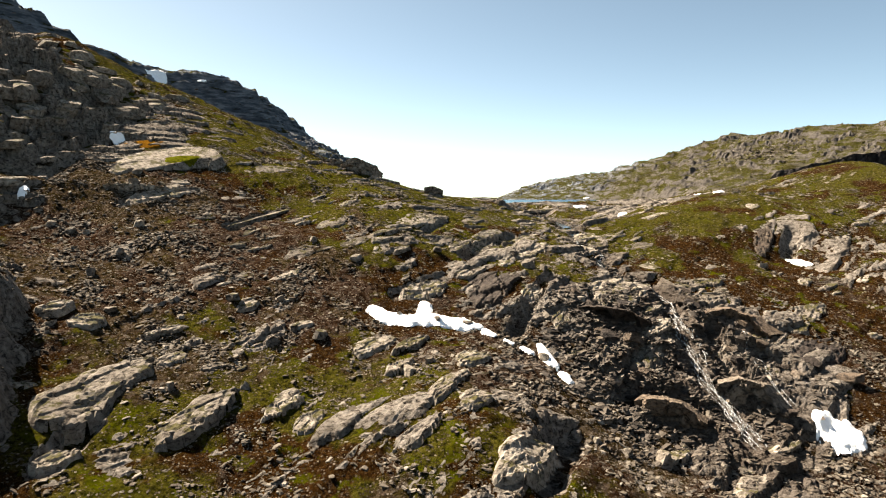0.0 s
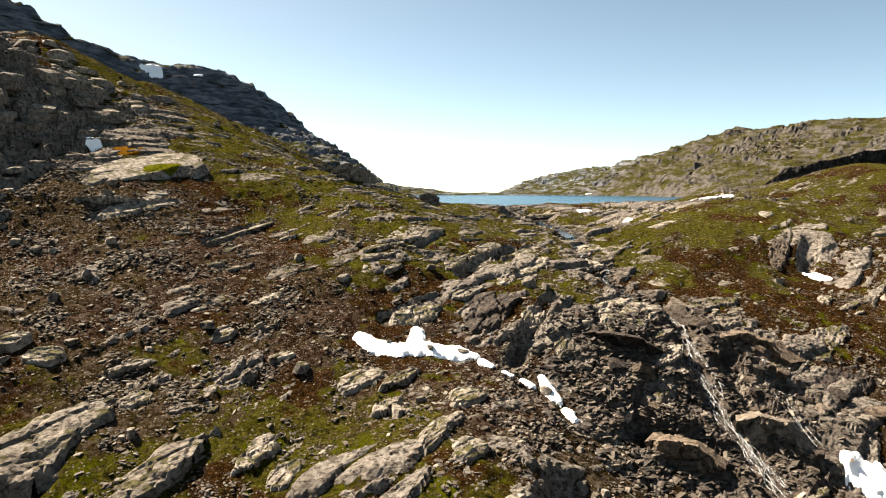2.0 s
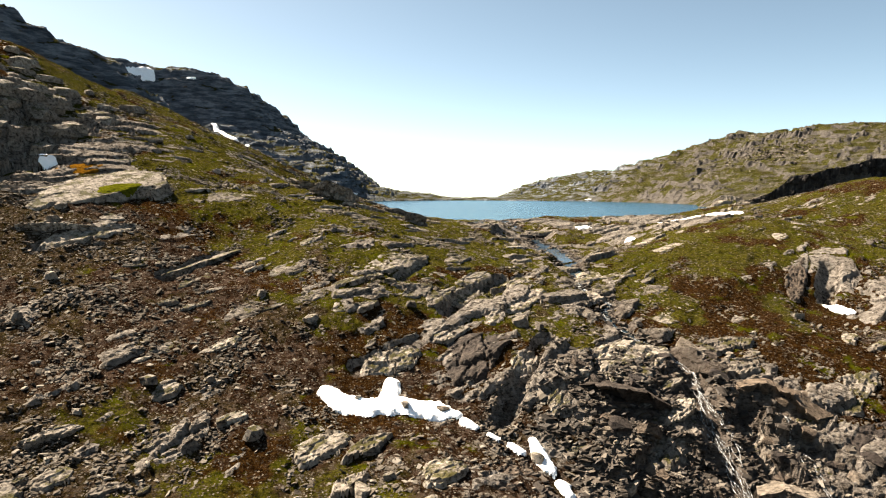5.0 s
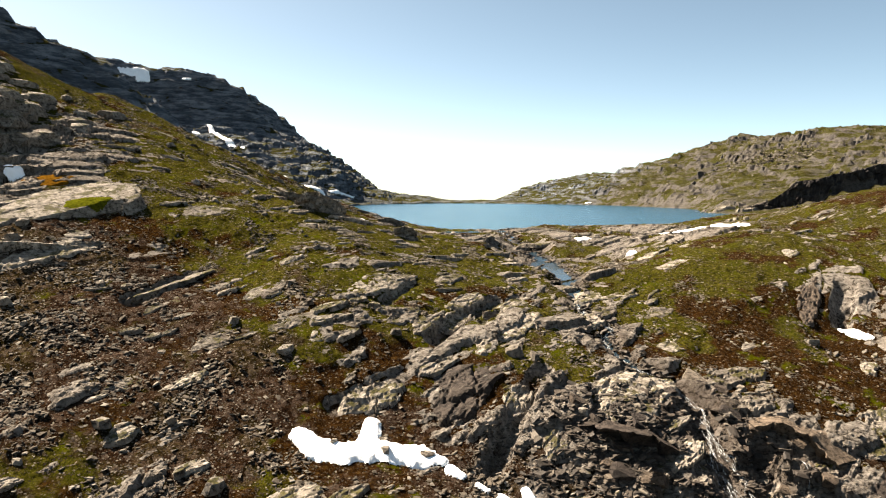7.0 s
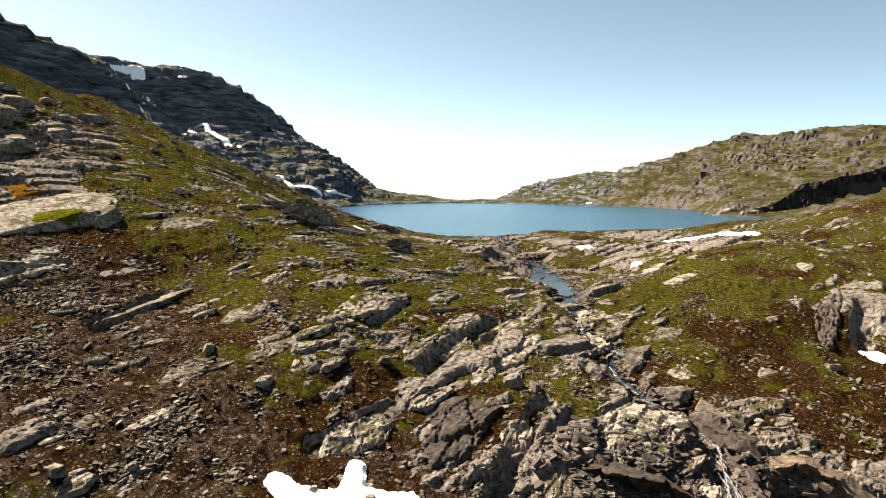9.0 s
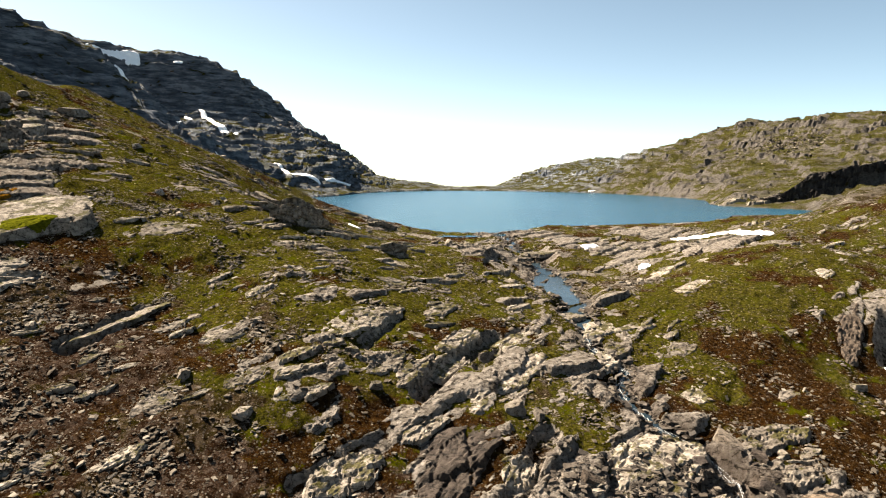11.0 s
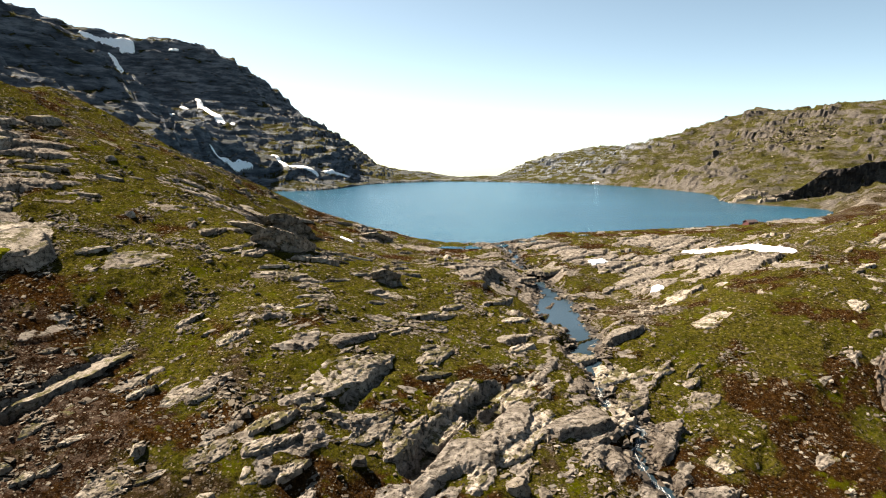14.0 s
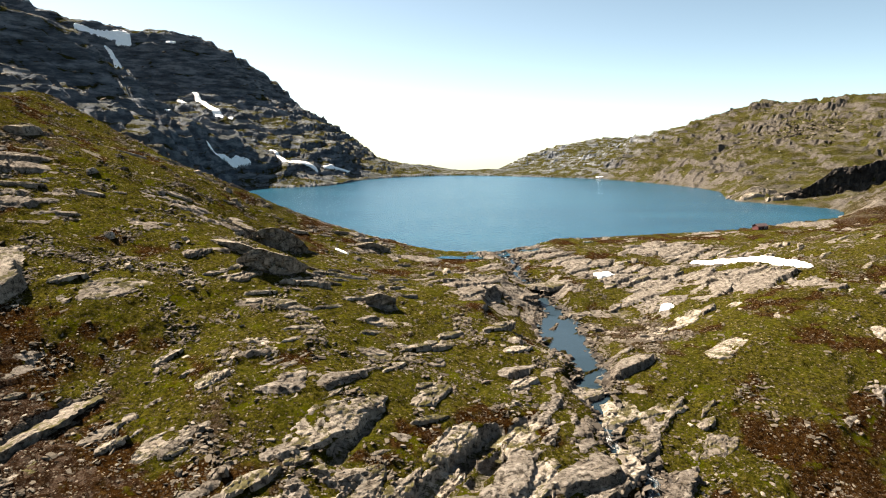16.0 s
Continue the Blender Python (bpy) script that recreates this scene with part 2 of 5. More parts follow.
# clefts along the strike: both ends' x and y, half the width, depth
CLEFTS = [(-33.9, 107.4, -30.1, 116.1, 1.3, 1.8), (3.7, 106.4, 7.6, 113.6, 1.1, 1.8), (5.9, 110.9, 12.6, 120.3, 0.9, 1.3), (9.8, 112.4, 16.0, 122.5, 0.9, 1.3), (-6.7, 93.3, 0.3, 99.3, 1.1, 0.7),
          (-51.3, 107.9, -43.4, 117.5, 0.9, 1.1), (24.0, 80.1, 32.2, 78.9, 2.2, 3.0), (38.3, 92.9, 44.6, 92.2, 1.5, 2.0), (64.4, 123.6, 68.3, 129.3, 1.4, 1.6), (-3.2, 112.1, 0.2, 119.2, 0.8, 0.7),
          (9.2, 59.2, 12.9, 66.9, 2.0, 2.2), (9.4, 88.4, 16.4, 101.7, 1.2, 1.4), (-35.5, 57.5, -34.5, 64.8, 1.4, 1.6), (36.5, 84, 37.5, 92, 1.2, 1.6)]
# where the ground is bare rock, brown heath or loose stones: x, y, radius, amount
ROCKY = [(-88, 205, 20, -0.8), (40, 160, 16, 0.35), (24, 170, 18, 0.4), (48, 186, 20, 0.35), (30, 122, 10, 0.5), (26, 100, 8, 0.5), (36, 97, 9, 0.7), (33, 85, 11, 0.7), (44, 88, 8, 0.35),
         (12, 110, 6, 0.1), (8, 92, 9, 0.15), (18, 104, 6, -0.7), (16, 84, 9, 0.5), (-78, 130, 22, 0.35), (-62, 92, 13, 0.3), (-95, 165, 30, 0.5),
         (66, 124, 9, 0.5), (72, 108, 12, 0.3), (52, 138, 18, -0.9), (-30, 150, 26, -0.45), (-22, 92, 16, -0.4), (-36, 100, 14, -0.2), (50, 108, 10, -0.4)]
HEATH = [(-33, 75, 7, -0.75), (-20, 72, 6, -0.6), (-42, 97, 6, -0.5), (-52, 104, 5, -0.5), (-12, 98, 6, -0.35), (-25, 125, 24, -0.12), (-38, 122, 12, 0.25), (-30, 108, 10, 0.3), (64, 108, 13, 0.45), (48, 126, 14, -0.22), (58, 140, 16, -0.02), (52, 138, 15, -0.15), (68, 186, 26, -0.5), (-26, 92, 20, 0.35), (-6, 84, 12, 0.25), (-44, 106, 12, 0.3), (0, 98, 10, 0.5), (56, 100, 12, 0.6), (60, 88, 14, 0.3), (22, 78, 12, 0.2), (50, 136, 14, -0.05),
         (-30, 160, 40, -0.55), (-10, 128, 20, -0.3), (40, 150, 24, 0.0), (-8, 66, 12, -0.25), (8, 130, 20, -0.2), (12, 100, 5, -0.5)]
LOOSE = [(-60, 114, 9, 0.9), (-52, 104, 14, 0.8), (-42, 88, 12, 0.55), (-34, 74, 12, 0.2), (16, 76, 10, 0.7), (30, 76, 14, 0.7), (44, 78, 12, 0.4), (-30, 104, 14, 0.35), (-14, 88, 16, 0.35),
         (36, 152, 7, 0.9), (33, 142, 5, 0.6), (70, 100, 14, 0.35), (56, 134, 20, -0.6), (-20, 140, 22, -0.35), (165, 290, 22, 0.9)]


def spots(x, y, rows):
    total = np.zeros(x.shape)
    for cx, cy, r, a in rows:
        total += a * np.exp(-((x - cx) ** 2 + (y - cy) ** 2) / (2 * r * r) * 1.2)
    return total


def brook(x, y):
    """Distance from the brook's edge, and its level there."""
    best, level = np.full(x.shape, 1e9), np.zeros(x.shape)
    for (ax, ay, az, aw), (bx, by, bz, bw) in zip(STREAM, STREAM[1:]):
        ex, ey = bx - ax, by - ay
        t = np.clip(((x - ax) * ex + (y - ay) * ey) / (ex * ex + ey * ey), 0, 1)
        d = np.hypot(x - ax - t * ex, y - ay - t * ey) - (aw + (bw - aw) * t)
        level = np.where(d < best, az + (bz - az) * t, level)
        best = np.minimum(best, d)
    return best, level


def land(x, y, masks=False):
    """The ground's height with its slabs, ledges and hollows; with masks also how much of it is rock, heath and loose stone."""
    x, y = np.asarray(x, float), np.asarray(y, float)
    base = broad_land(x, y)
    near = (1 - smooth(190, 330, y)) * (1 - smooth(110, 200, np.abs(x)))
    rocky = fractal(x, y, 24, 3, 3, 0.55) * 0.75 + spots(x, y, ROCKY) - 0.36
    rocky = rocky * near + (fractal(x, y, 46, 31, 4, 0.75) * 0.9 - 0.5 + 0.6 * smooth(-70, -130, x)) * (1 - near)
    # the strike of the rock wavers
    wx, wy = x + 3.5 * fractal(x, y, 30, 201, 2), y + 3.5 * fractal(x, y, 30, 203, 2)
    h1, c1 = blocks(wx, wy, 8.5, 4.4, STRIKE, 11, 1.1, 1.25)
    h1 = h1 * (1 - 0.45 * smooth(140, 175, y))
    h2, c2 = blocks(wx, wy, 3.6, 2.0, STRIKE + 0.2, 23, 0.55, 0.7)
    h3, c3 = blocks(x, y, 1.3, 0.8, STRIKE - 0.1, 37, 0.16, 0.2)
    h4, c4 = blocks(x, y, 0.75, 0.55, STRIKE + 0.5, 41, 0.08, 0.12)
    worn = smooth(-0.25, 0.35, grain(x, y, 16, 51))
    split = 1 + 1.1 * smooth(120, 104, y)
    detail = split * ((0.25 + 0.6 * worn) * (0.30 * h2 + 0.8 * h3 + 0.7 * h4) - (0.15 + 0.4 * worn) * (1 - c1) - 0.15 * worn * (1 - c2))
    ledge = 1.7 * rocky + h1 + detail
    small = 1.0 * rocky - 0.30 + 1.1 * h2 + h3 + h4
    bare_rock = np.maximum(ledge, small)
    turf = 0.40 * fractal(x, y, 8, 61, 3) + 0.20 * fractal(x, y, 1.9, 67, 2) + 0.06 * np.abs(grain(x, y, 0.9, 69)) + 0.10 * h1
    if (near < 0.999).any():
        west = smooth(-40, -110, x)
        f1, k1 = blocks(wx, wy, 38, 15, radians(15), 81, 4.0, 4.0)
        f2, k2 = blocks(wx, wy, 14, 6, radians(25), 83, 1.6, 2.0)
        f1 = f1 * (0.35 + 0.15 * west)
        hilly = smooth(2, 25, base)
        far_rock = (2.2 * rocky + f1 + f2 * (0.8 - 0.4 * west)) * (0.25 + 0.75 * hilly) + 0.5 * h1
        bare_rock = bare_rock * near + far_rock * (1 - near)
        turf = turf + (1 - near) * (0.9 * fractal(x, y, 22, 87, 4, 0.6) + 0.35 * f1 * hilly + 0.25 * f2)
    proud = bare_rock - turf
    m = smooth(-0.10, 0.06, proud)
    z = base + np.where(proud > 0, turf + proud * np.where(proud > 0.6, 0.5 + 0.3 / np.maximum(proud, 0.6), 1.0), turf + 0.08 * np.maximum(proud, -1))
    # layered crags and gully walls
    crag = smooth(-60, -68, x + 0.03 * (y - 100)) * smooth(52, 62, y) * (1 - smooth(140, 172, y)) * smooth(-130, -95, x)
    gully = np.exp(-(((x - 34) / 13) ** 2 + ((y - 87) / 12) ** 2) ** 2)
    z = z + crag * (1.0 * h1 + 0.5 * h2 + 0.3 * h3)
    z = ledges(z, x, y, 3.4, 151, 0.95 * crag, 0.1)
    z = ledges(z, x, y, 1.7, 153, 0.5 * crag)
    z = ledges(z, x, y, 3.2, 155, 0.75 * gully, 0.42, 0.5)
    z = ledges(z, x, y, 1.1, 156, 0.6 * gully, 0.42, 0.5)
    if (near < 0.999).any():
        z = ledges(z, x, y, 8.0, 157, (0.45 + 0.25 * west) * (1 - near) * smooth(3, 15, base), 0.05)
        z = ledges(z, x, y, 3.2, 159, (0.8 - 0.1 * west) * (1 - near) * smooth(2, 8, base), 0.08)
    m = np.maximum(m, 0.9 * gully)
    for ax, ay, bx, by, half, deep in CLEFTS:
        ex, ey = bx - ax, by - ay
        t = np.clip(((x - ax) * ex + (y - ay) * ey) / (ex * ex + ey * ey), 0, 1)
        cut = np.exp(-((np.hypot(x - ax - t * ex, y - ay - t * ey) + 0.5 * h2 + 0.3 * h3) / half) ** 4)
        z, m = z - deep * cut, np.maximum(m, 0.45 * cut)
    # the brook has cut its bed
    d, level = brook(x, y)
    d = d + 0.5 * fractal(x, y, 3.0, 141, 2)
    gentle = 1 - 0.6 * smooth(134, 144, y)
    bed = level - 0.2 + gentle * (0.55 * np.maximum(d, 0) + 0.22 * np.maximum(d, 0) ** 1.5) + 0.25 * np.maximum(h2, 0)
    z = np.where(d < 9, np.minimum(z, bed), z)
    z = np.where((d < 2.5) & (d > 0), np.maximum(z, level - 0.15 + 0.25 * np.minimum(d, 1) + 0.3 * h2), z)
    z = np.where((d <= 0) & (h2 > 0.12), np.maximum(z, level - 0.35 + 1.2 * h2), z)
    # nothing stands out of the lake
    sd = np.where(y > 190, inside_distance(x, y, SHORE), 50.0)
    z = np.where(sd < 0, np.minimum(z, -0.25 + 0.2 * np.maximum(sd, -30)), z)
    z = np.where((sd >= 0) & (sd < 60) & (y > 225) & (z < 0.15), 0.15 + 0.1 * (z - 0.15), z)
    if not masks:
        return z
    heath = np.clip(0.53 + 0.8 * fractal(x, y, 13, 91, 4, 0.65) + spots(x, y, HEATH), 0, 1)
    heath = heath * (1 - 0.5 * smooth(250, 300, y))
    loose = np.clip(0.10 + 0.5 * fractal(x, y, 12, 95, 4, 0.65) + spots(x, y, LOOSE), 0, 1)
    wet = np.exp(-(np.maximum(d, 0) / (2.2 + 8.0 * smooth(104, 96, y))) ** 2) * (y < 214)
    wet = np.maximum(wet, 0.85 * np.exp(-(((x - 30) / 11) ** 2 + ((y - 87) / 12) ** 2) ** 2))
    return z, m, heath, loose, wet


# ---- materials ----
def material(name, build):
    m = bpy.data.materials.new(name)
    m.use_nodes = True
    nt = m.node_tree
    build(nt, nt.nodes["Principled BSDF"])
    return m


def add(nt, kind, **values):
    n = nt.nodes.new(kind)
    for k, v in values.items():
        n.inputs[k].default_value = v
    return n


def noise_at(nt, scale, detail=6.0, rough=0.6, coords=None):
    n = add(nt, "ShaderNodeTexNoise", Scale=scale, Detail=detail, Roughness=rough)
    nt.links.new((coords or place(nt)), n.inputs["Vector"])
    return n.outputs["Fac"]


def place(nt):
    for n in nt.nodes:
        if n.bl_idname == "ShaderNodeNewGeometry":
            return n.outputs["Position"]
    return nt.nodes.new("ShaderNodeNewGeometry").outputs["Position"]


def ramp(nt, fac, stops):
    n = nt.nodes.new("ShaderNodeValToRGB")
    while len(n.color_ramp.elements) < len(stops):
        n.color_ramp.elements.new(0.5)
    for e, (pos, col) in zip(n.color_ramp.elements, stops):
        e.position, e.color = pos, (*col, 1) if len(col) == 3 else col
    nt.links.new(fac, n.inputs["Fac"])
    return n.outputs["Color"]


def mix(nt, fac, a, b, how="MIX"):
    n = nt.nodes.new("ShaderNodeMix")
    n.data_type, n.blend_type = "RGBA", how
    for sock, v in ((n.inputs[0], fac), (n.inputs[6], a), (n.inputs[7], b)):
        if isinstance(v, (int, float)):
            sock.default_value = v
        elif isinstance(v, tuple):
            sock.default_value = (*v, 1)
        else:
            nt.links.new(v, sock)
    return n.outputs[2]


def math_node(nt, how, a, b=0.0, clamp=False):
    n = nt.nodes.new("ShaderNodeMath")
    n.operation, n.use_clamp = how, clamp
    for sock, v in zip(n.inputs, (a, b)):
        if isinstance(v, (int, float)):
            sock.default_value = v
        else:
            nt.links.new(v, sock)
    return n.outputs[0]


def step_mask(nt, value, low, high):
    n = add(nt, "ShaderNodeMapRange")
    n.interpolation_type = "SMOOTHSTEP"
    n.inputs["From Min"].default_value, n.inputs["From Max"].default_value = low, high
    nt.links.new(value, n.inputs["Value"])
    return n.outputs["Result"]


def bump(nt, bsdf, height, strength, distance):
    n = add(nt, "ShaderNodeBump", Strength=strength, Distance=distance)
    nt.links.new(height, n.inputs["Height"])
    nt.links.new(n.outputs["Normal"], bsdf.inputs["Normal"])


def stone_colour(nt, coords=None):
    """Weathered gneiss: pale warm grey with lichen, dark streaks and paler scars."""
    big = noise_at(nt, 0.35, 5, 0.6, coords)
    mid = noise_at(nt, 1.6, 8, 0.68, coords)
    fine = noise_at(nt, 9.0, 6, 0.7, coords)
    col = ramp(nt, mid, [(0.32, (0.052, 0.045, 0.038)), (0.42, (0.140, 0.122, 0.103)), (0.54, (0.215, 0.193, 0.168)), (0.68, (0.310, 0.284, 0.250))])
    col = mix(nt, step_mask(nt, big, 0.46, 0.62), col, mix(nt, 0.4, col, (0.079, 0.0659, 0.0526)))
    col = mix(nt, math_node(nt, "MULTIPLY", step_mask(nt, fine, 0.54, 0.64), 0.45), col, (0.0372, 0.0305, 0.0238))
    lichen = math_node(nt, "MULTIPLY", step_mask(nt, noise_at(nt, 3.6, 5, 0.6, coords), 0.58, 0.68), 0.4)
    col = mix(nt, lichen, col, (0.198, 0.184, 0.119))
    turned = add(nt, "ShaderNodeMapping")
    turned.inputs["Rotation"].default_value = (0.3, 0.2, -STRIKE)
    turned.inputs["Scale"].default_value = (0.35, 0.9, 1.1)
    nt.links.new(coords or place(nt), turned.inputs["Vector"])
    wavy = mix(nt, 0.12, turned.outputs["Vector"], add(nt, "ShaderNodeTexNoise", Scale=1.2, Detail=4.0).outputs["Color"])
    splits = None
    for size, wide in ((0.7, 0.02), (2.0, 0.022)):
        joint = add(nt, "ShaderNodeTexVoronoi", Scale=size)
        joint.feature = "DISTANCE_TO_EDGE"
        nt.links.new(wavy, joint.inputs["Vector"])
        line = step_mask(nt, math_node(nt, "ADD", joint.outputs["Distance"], math_node(nt, "MULTIPLY", math_node(nt, "SUBTRACT", mid, 0.5), 0.25)), 0.0, wide)
        splits = line if splits is None else math_node(nt, "MULTIPLY", splits, line)
    col = mix(nt, math_node(nt, "ADD", math_node(nt, "MULTIPLY", splits, 0.7), 0.3), (0.018, 0.015, 0.012), col)
    relief = math_node(nt, "ADD", mid, math_node(nt, "MULTIPLY", fine, 0.5))
    return col, math_node(nt, "ADD", relief, math_node(nt, "MULTIPLY", splits, 0.35))


def build_ground(nt, bsdf):
    a = nt.nodes.new("ShaderNodeVertexColor")
    a.layer_name = "cover"
    sep = nt.nodes.new("ShaderNodeSeparateColor")
    nt.links.new(a.outputs["Color"], sep.inputs["Color"])
    rock, heath, loose, wet = sep.outputs[0], sep.outputs[1], sep.outputs[2], a.outputs["Alpha"]
    stone, relief = stone_colour(nt)
    n0, n1, n2, n3 = noise_at(nt, 0.16, 8, 0.7), noise_at(nt, 0.7, 8, 0.68), noise_at(nt, 2.2, 8, 0.75), noise_at(nt, 6.5, 6, 0.75)
    grass = ramp(nt, n2, [(0.37, (0.0060, 0.0056, 0.0013)), (0.45, (0.0205, 0.0188, 0.0029)), (0.54, (0.0470, 0.0420, 0.0058)), (0.66, (0.0900, 0.0770, 0.0170))])
    lush = step_mask(nt, n0, 0.48, 0.60)
    grass = mix(nt, math_node(nt, "MULTIPLY", lush, 0.35), grass, mix(nt, n2, (0.0195, 0.0233, 0.00167), (0.056, 0.0597, 0.00419)))
    brown = ramp(nt, n2, [(0.37, (0.0040, 0.0019, 0.0007)), (0.46, (0.0135, 0.0062, 0.0019)), (0.55, (0.0285, 0.0140, 0.0043)), (0.66, (0.064, 0.037, 0.0135))])
    rusty = step_mask(nt, noise_at(nt, 0.4, 6, 0.65), 0.5, 0.64)
    brown = mix(nt, math_node(nt, "MULTIPLY", rusty, 0.4), brown, mix(nt, n3, (0.0133, 0.00507, 0.0011), (0.0425, 0.018, 0.00328)))
    cells = add(nt, "ShaderNodeTexVoronoi", Scale=2.6, Randomness=1.0)
    nt.links.new(mix(nt, 0.25, place(nt), add(nt, "ShaderNodeTexNoise", Scale=1.5).outputs["Color"]), cells.inputs["Vector"])
    tone = nt.nodes.new("ShaderNodeSeparateColor")
    nt.links.new(cells.outputs["Color"], tone.inputs["Color"])
    piece = math_node(nt, "ADD", math_node(nt, "MULTIPLY", n3, 0.7), math_node(nt, "MULTIPLY", tone.outputs[0], 0.3))
    pebbles = ramp(nt, piece, [(0.32, (0.0045, 0.0025, 0.0016)), (0.44, (0.0165, 0.0090, 0.0055)), (0.55, (0.0345, 0.0215, 0.0145)), (0.68, (0.088, 0.065, 0.050))])
    turf = mix(nt, step_mask(nt, math_node(nt, "ADD", heath, math_node(nt, "ADD", math_node(nt, "MULTIPLY", n1, 0.6), math_node(nt, "MULTIPLY", n0, 0.5))), 0.88, 1.2), grass, brown)
    moss = step_mask(nt, noise_at(nt, 0.28, 6, 0.65), 0.565, 0.64)
    turf = mix(nt, math_node(nt, "MULTIPLY", moss, 0.75), turf, mix(nt, n2, (0.0168, 0.0211, 0.0005), (0.07, 0.0744, 0.0015)))
    grit = step_mask(nt, math_node(nt, "ADD", loose, n1), 0.84, 1.10)
    turf = mix(nt, math_node(nt, "MULTIPLY", grit, 0.8), turf, pebbles)
    bits = math_node(nt, "MULTIPLY", step_mask(nt, n3, 0.585, 0.63), 0.7)
    turf = mix(nt, bits, turf, (0.125, 0.104, 0.080))
    chips = add(nt, "ShaderNodeTexVoronoi", Scale=3.6, Randomness=1.0)
    stirred = add(nt, "ShaderNodeTexNoise", Scale=5.0, Detail=3.0)
    nt.links.new(place(nt), stirred.inputs["Vector"])
    nt.links.new(mix(nt, 0.16, place(nt), stirred.outputs["Color"], "ADD"), chips.inputs["Vector"])
    chip_tone = nt.nodes.new("ShaderNodeSeparateColor")
    nt.links.new(chips.outputs["Color"], chip_tone.inputs["Color"])
    plenty = math_node(nt, "ADD", math_node(nt, "MULTIPLY", loose, 0.35), math_node(nt, "MULTIPLY", n1, 0.6))
    chip = math_node(nt, "MULTIPLY", step_mask(nt, math_node(nt, "ADD", chip_tone.outputs[0], plenty), 1.04, 1.07), math_node(nt, "SUBTRACT", 1.0, step_mask(nt, chips.outputs["Distance"], 0.36, 0.46)))
    turf = mix(nt, chip, turf, ramp(nt, chip_tone.outputs[1], [(0.1, (0.026, 0.020, 0.016)), (0.6, (0.080, 0.065, 0.051)), (1.0, (0.20, 0.172, 0.140))]))
    uneven = math_node(nt, "ADD", math_node(nt, "MULTIPLY", n0, 0.5), math_node(nt, "MULTIPLY", math_node(nt, "ADD", n1, n2), 0.4))
    bare = step_mask(nt, math_node(nt, "ADD", rock, uneven), 1.04, 1.2)
    sep_at = nt.nodes.new("ShaderNodeSeparateXYZ")
    nt.links.new(place(nt), sep_at.inputs[0])
    # where the far left mountain's stone takes its painted haze
    haze_tint = step_mask(nt, math_node(nt, "ADD", sep_at.outputs[1], math_node(nt, "MULTIPLY", sep_at.outputs[0], -1.0)), 380.0, 470.0)
    lie = add(nt, "ShaderNodeMapping")
    lie.inputs["Scale"].default_value = (0.075, 0.075, 0.34)
    nt.links.new(place(nt), lie.inputs["Vector"])
    beds = noise_at(nt, 1.0, 9, 0.68, lie.outputs["Vector"])
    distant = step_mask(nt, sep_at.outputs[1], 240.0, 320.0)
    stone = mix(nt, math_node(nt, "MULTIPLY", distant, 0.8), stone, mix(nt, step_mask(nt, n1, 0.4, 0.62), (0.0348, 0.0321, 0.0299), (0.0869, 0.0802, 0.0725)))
    bare = mix(nt, distant, bare, step_mask(nt, math_node(nt, "ADD", beds, math_node(nt, "MULTIPLY", rock, 0.2)), 0.48, 0.58))
    lie_of_face = nt.nodes.new("ShaderNodeSeparateXYZ")
    nt.links.new([n for n in nt.nodes if n.bl_idname == "ShaderNodeNewGeometry"][0].outputs["Normal"], lie_of_face.inputs[0])
    tread = math_node(nt, "MULTIPLY", step_mask(nt, math_node(nt, "ADD", lie_of_face.outputs[2], math_node(nt, "MULTIPLY", n0, 0.3)), 0.97, 1.1), distant)
    bare = math_node(nt, "MULTIPLY", bare, math_node(nt, "SUBTRACT", 1.0, math_node(nt, "MULTIPLY", tread, 0.55)))
    # haze and shade of the far mountain, painted as blue-grey stone
    stone = mix(nt, math_node(nt, "MULTIPLY", haze_tint, 0.85), stone, ramp(nt, beds, [(0.36, (0.040, 0.049, 0.062)), (0.48, (0.085, 0.100, 0.120)), (0.62, (0.22, 0.24, 0.265))]))
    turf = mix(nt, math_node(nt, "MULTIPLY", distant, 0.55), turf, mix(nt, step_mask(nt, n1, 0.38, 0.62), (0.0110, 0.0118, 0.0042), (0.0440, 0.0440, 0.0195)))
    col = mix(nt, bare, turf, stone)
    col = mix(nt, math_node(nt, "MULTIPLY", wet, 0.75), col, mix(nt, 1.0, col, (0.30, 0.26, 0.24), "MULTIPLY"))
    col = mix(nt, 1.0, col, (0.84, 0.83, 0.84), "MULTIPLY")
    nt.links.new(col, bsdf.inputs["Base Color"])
    bsdf.inputs["Roughness"].default_value = 0.93
    bsdf.inputs["Specular IOR Level"].default_value = 0.0
    rough_turf = math_node(nt, "ADD", math_node(nt, "ADD", n2, math_node(nt, "MULTIPLY", n3, 0.5)), math_node(nt, "MULTIPLY", chip, 0.3))
    height = mix(nt, bare, rough_turf, relief)
    bump(nt, bsdf, height, 1.0, 0.45)


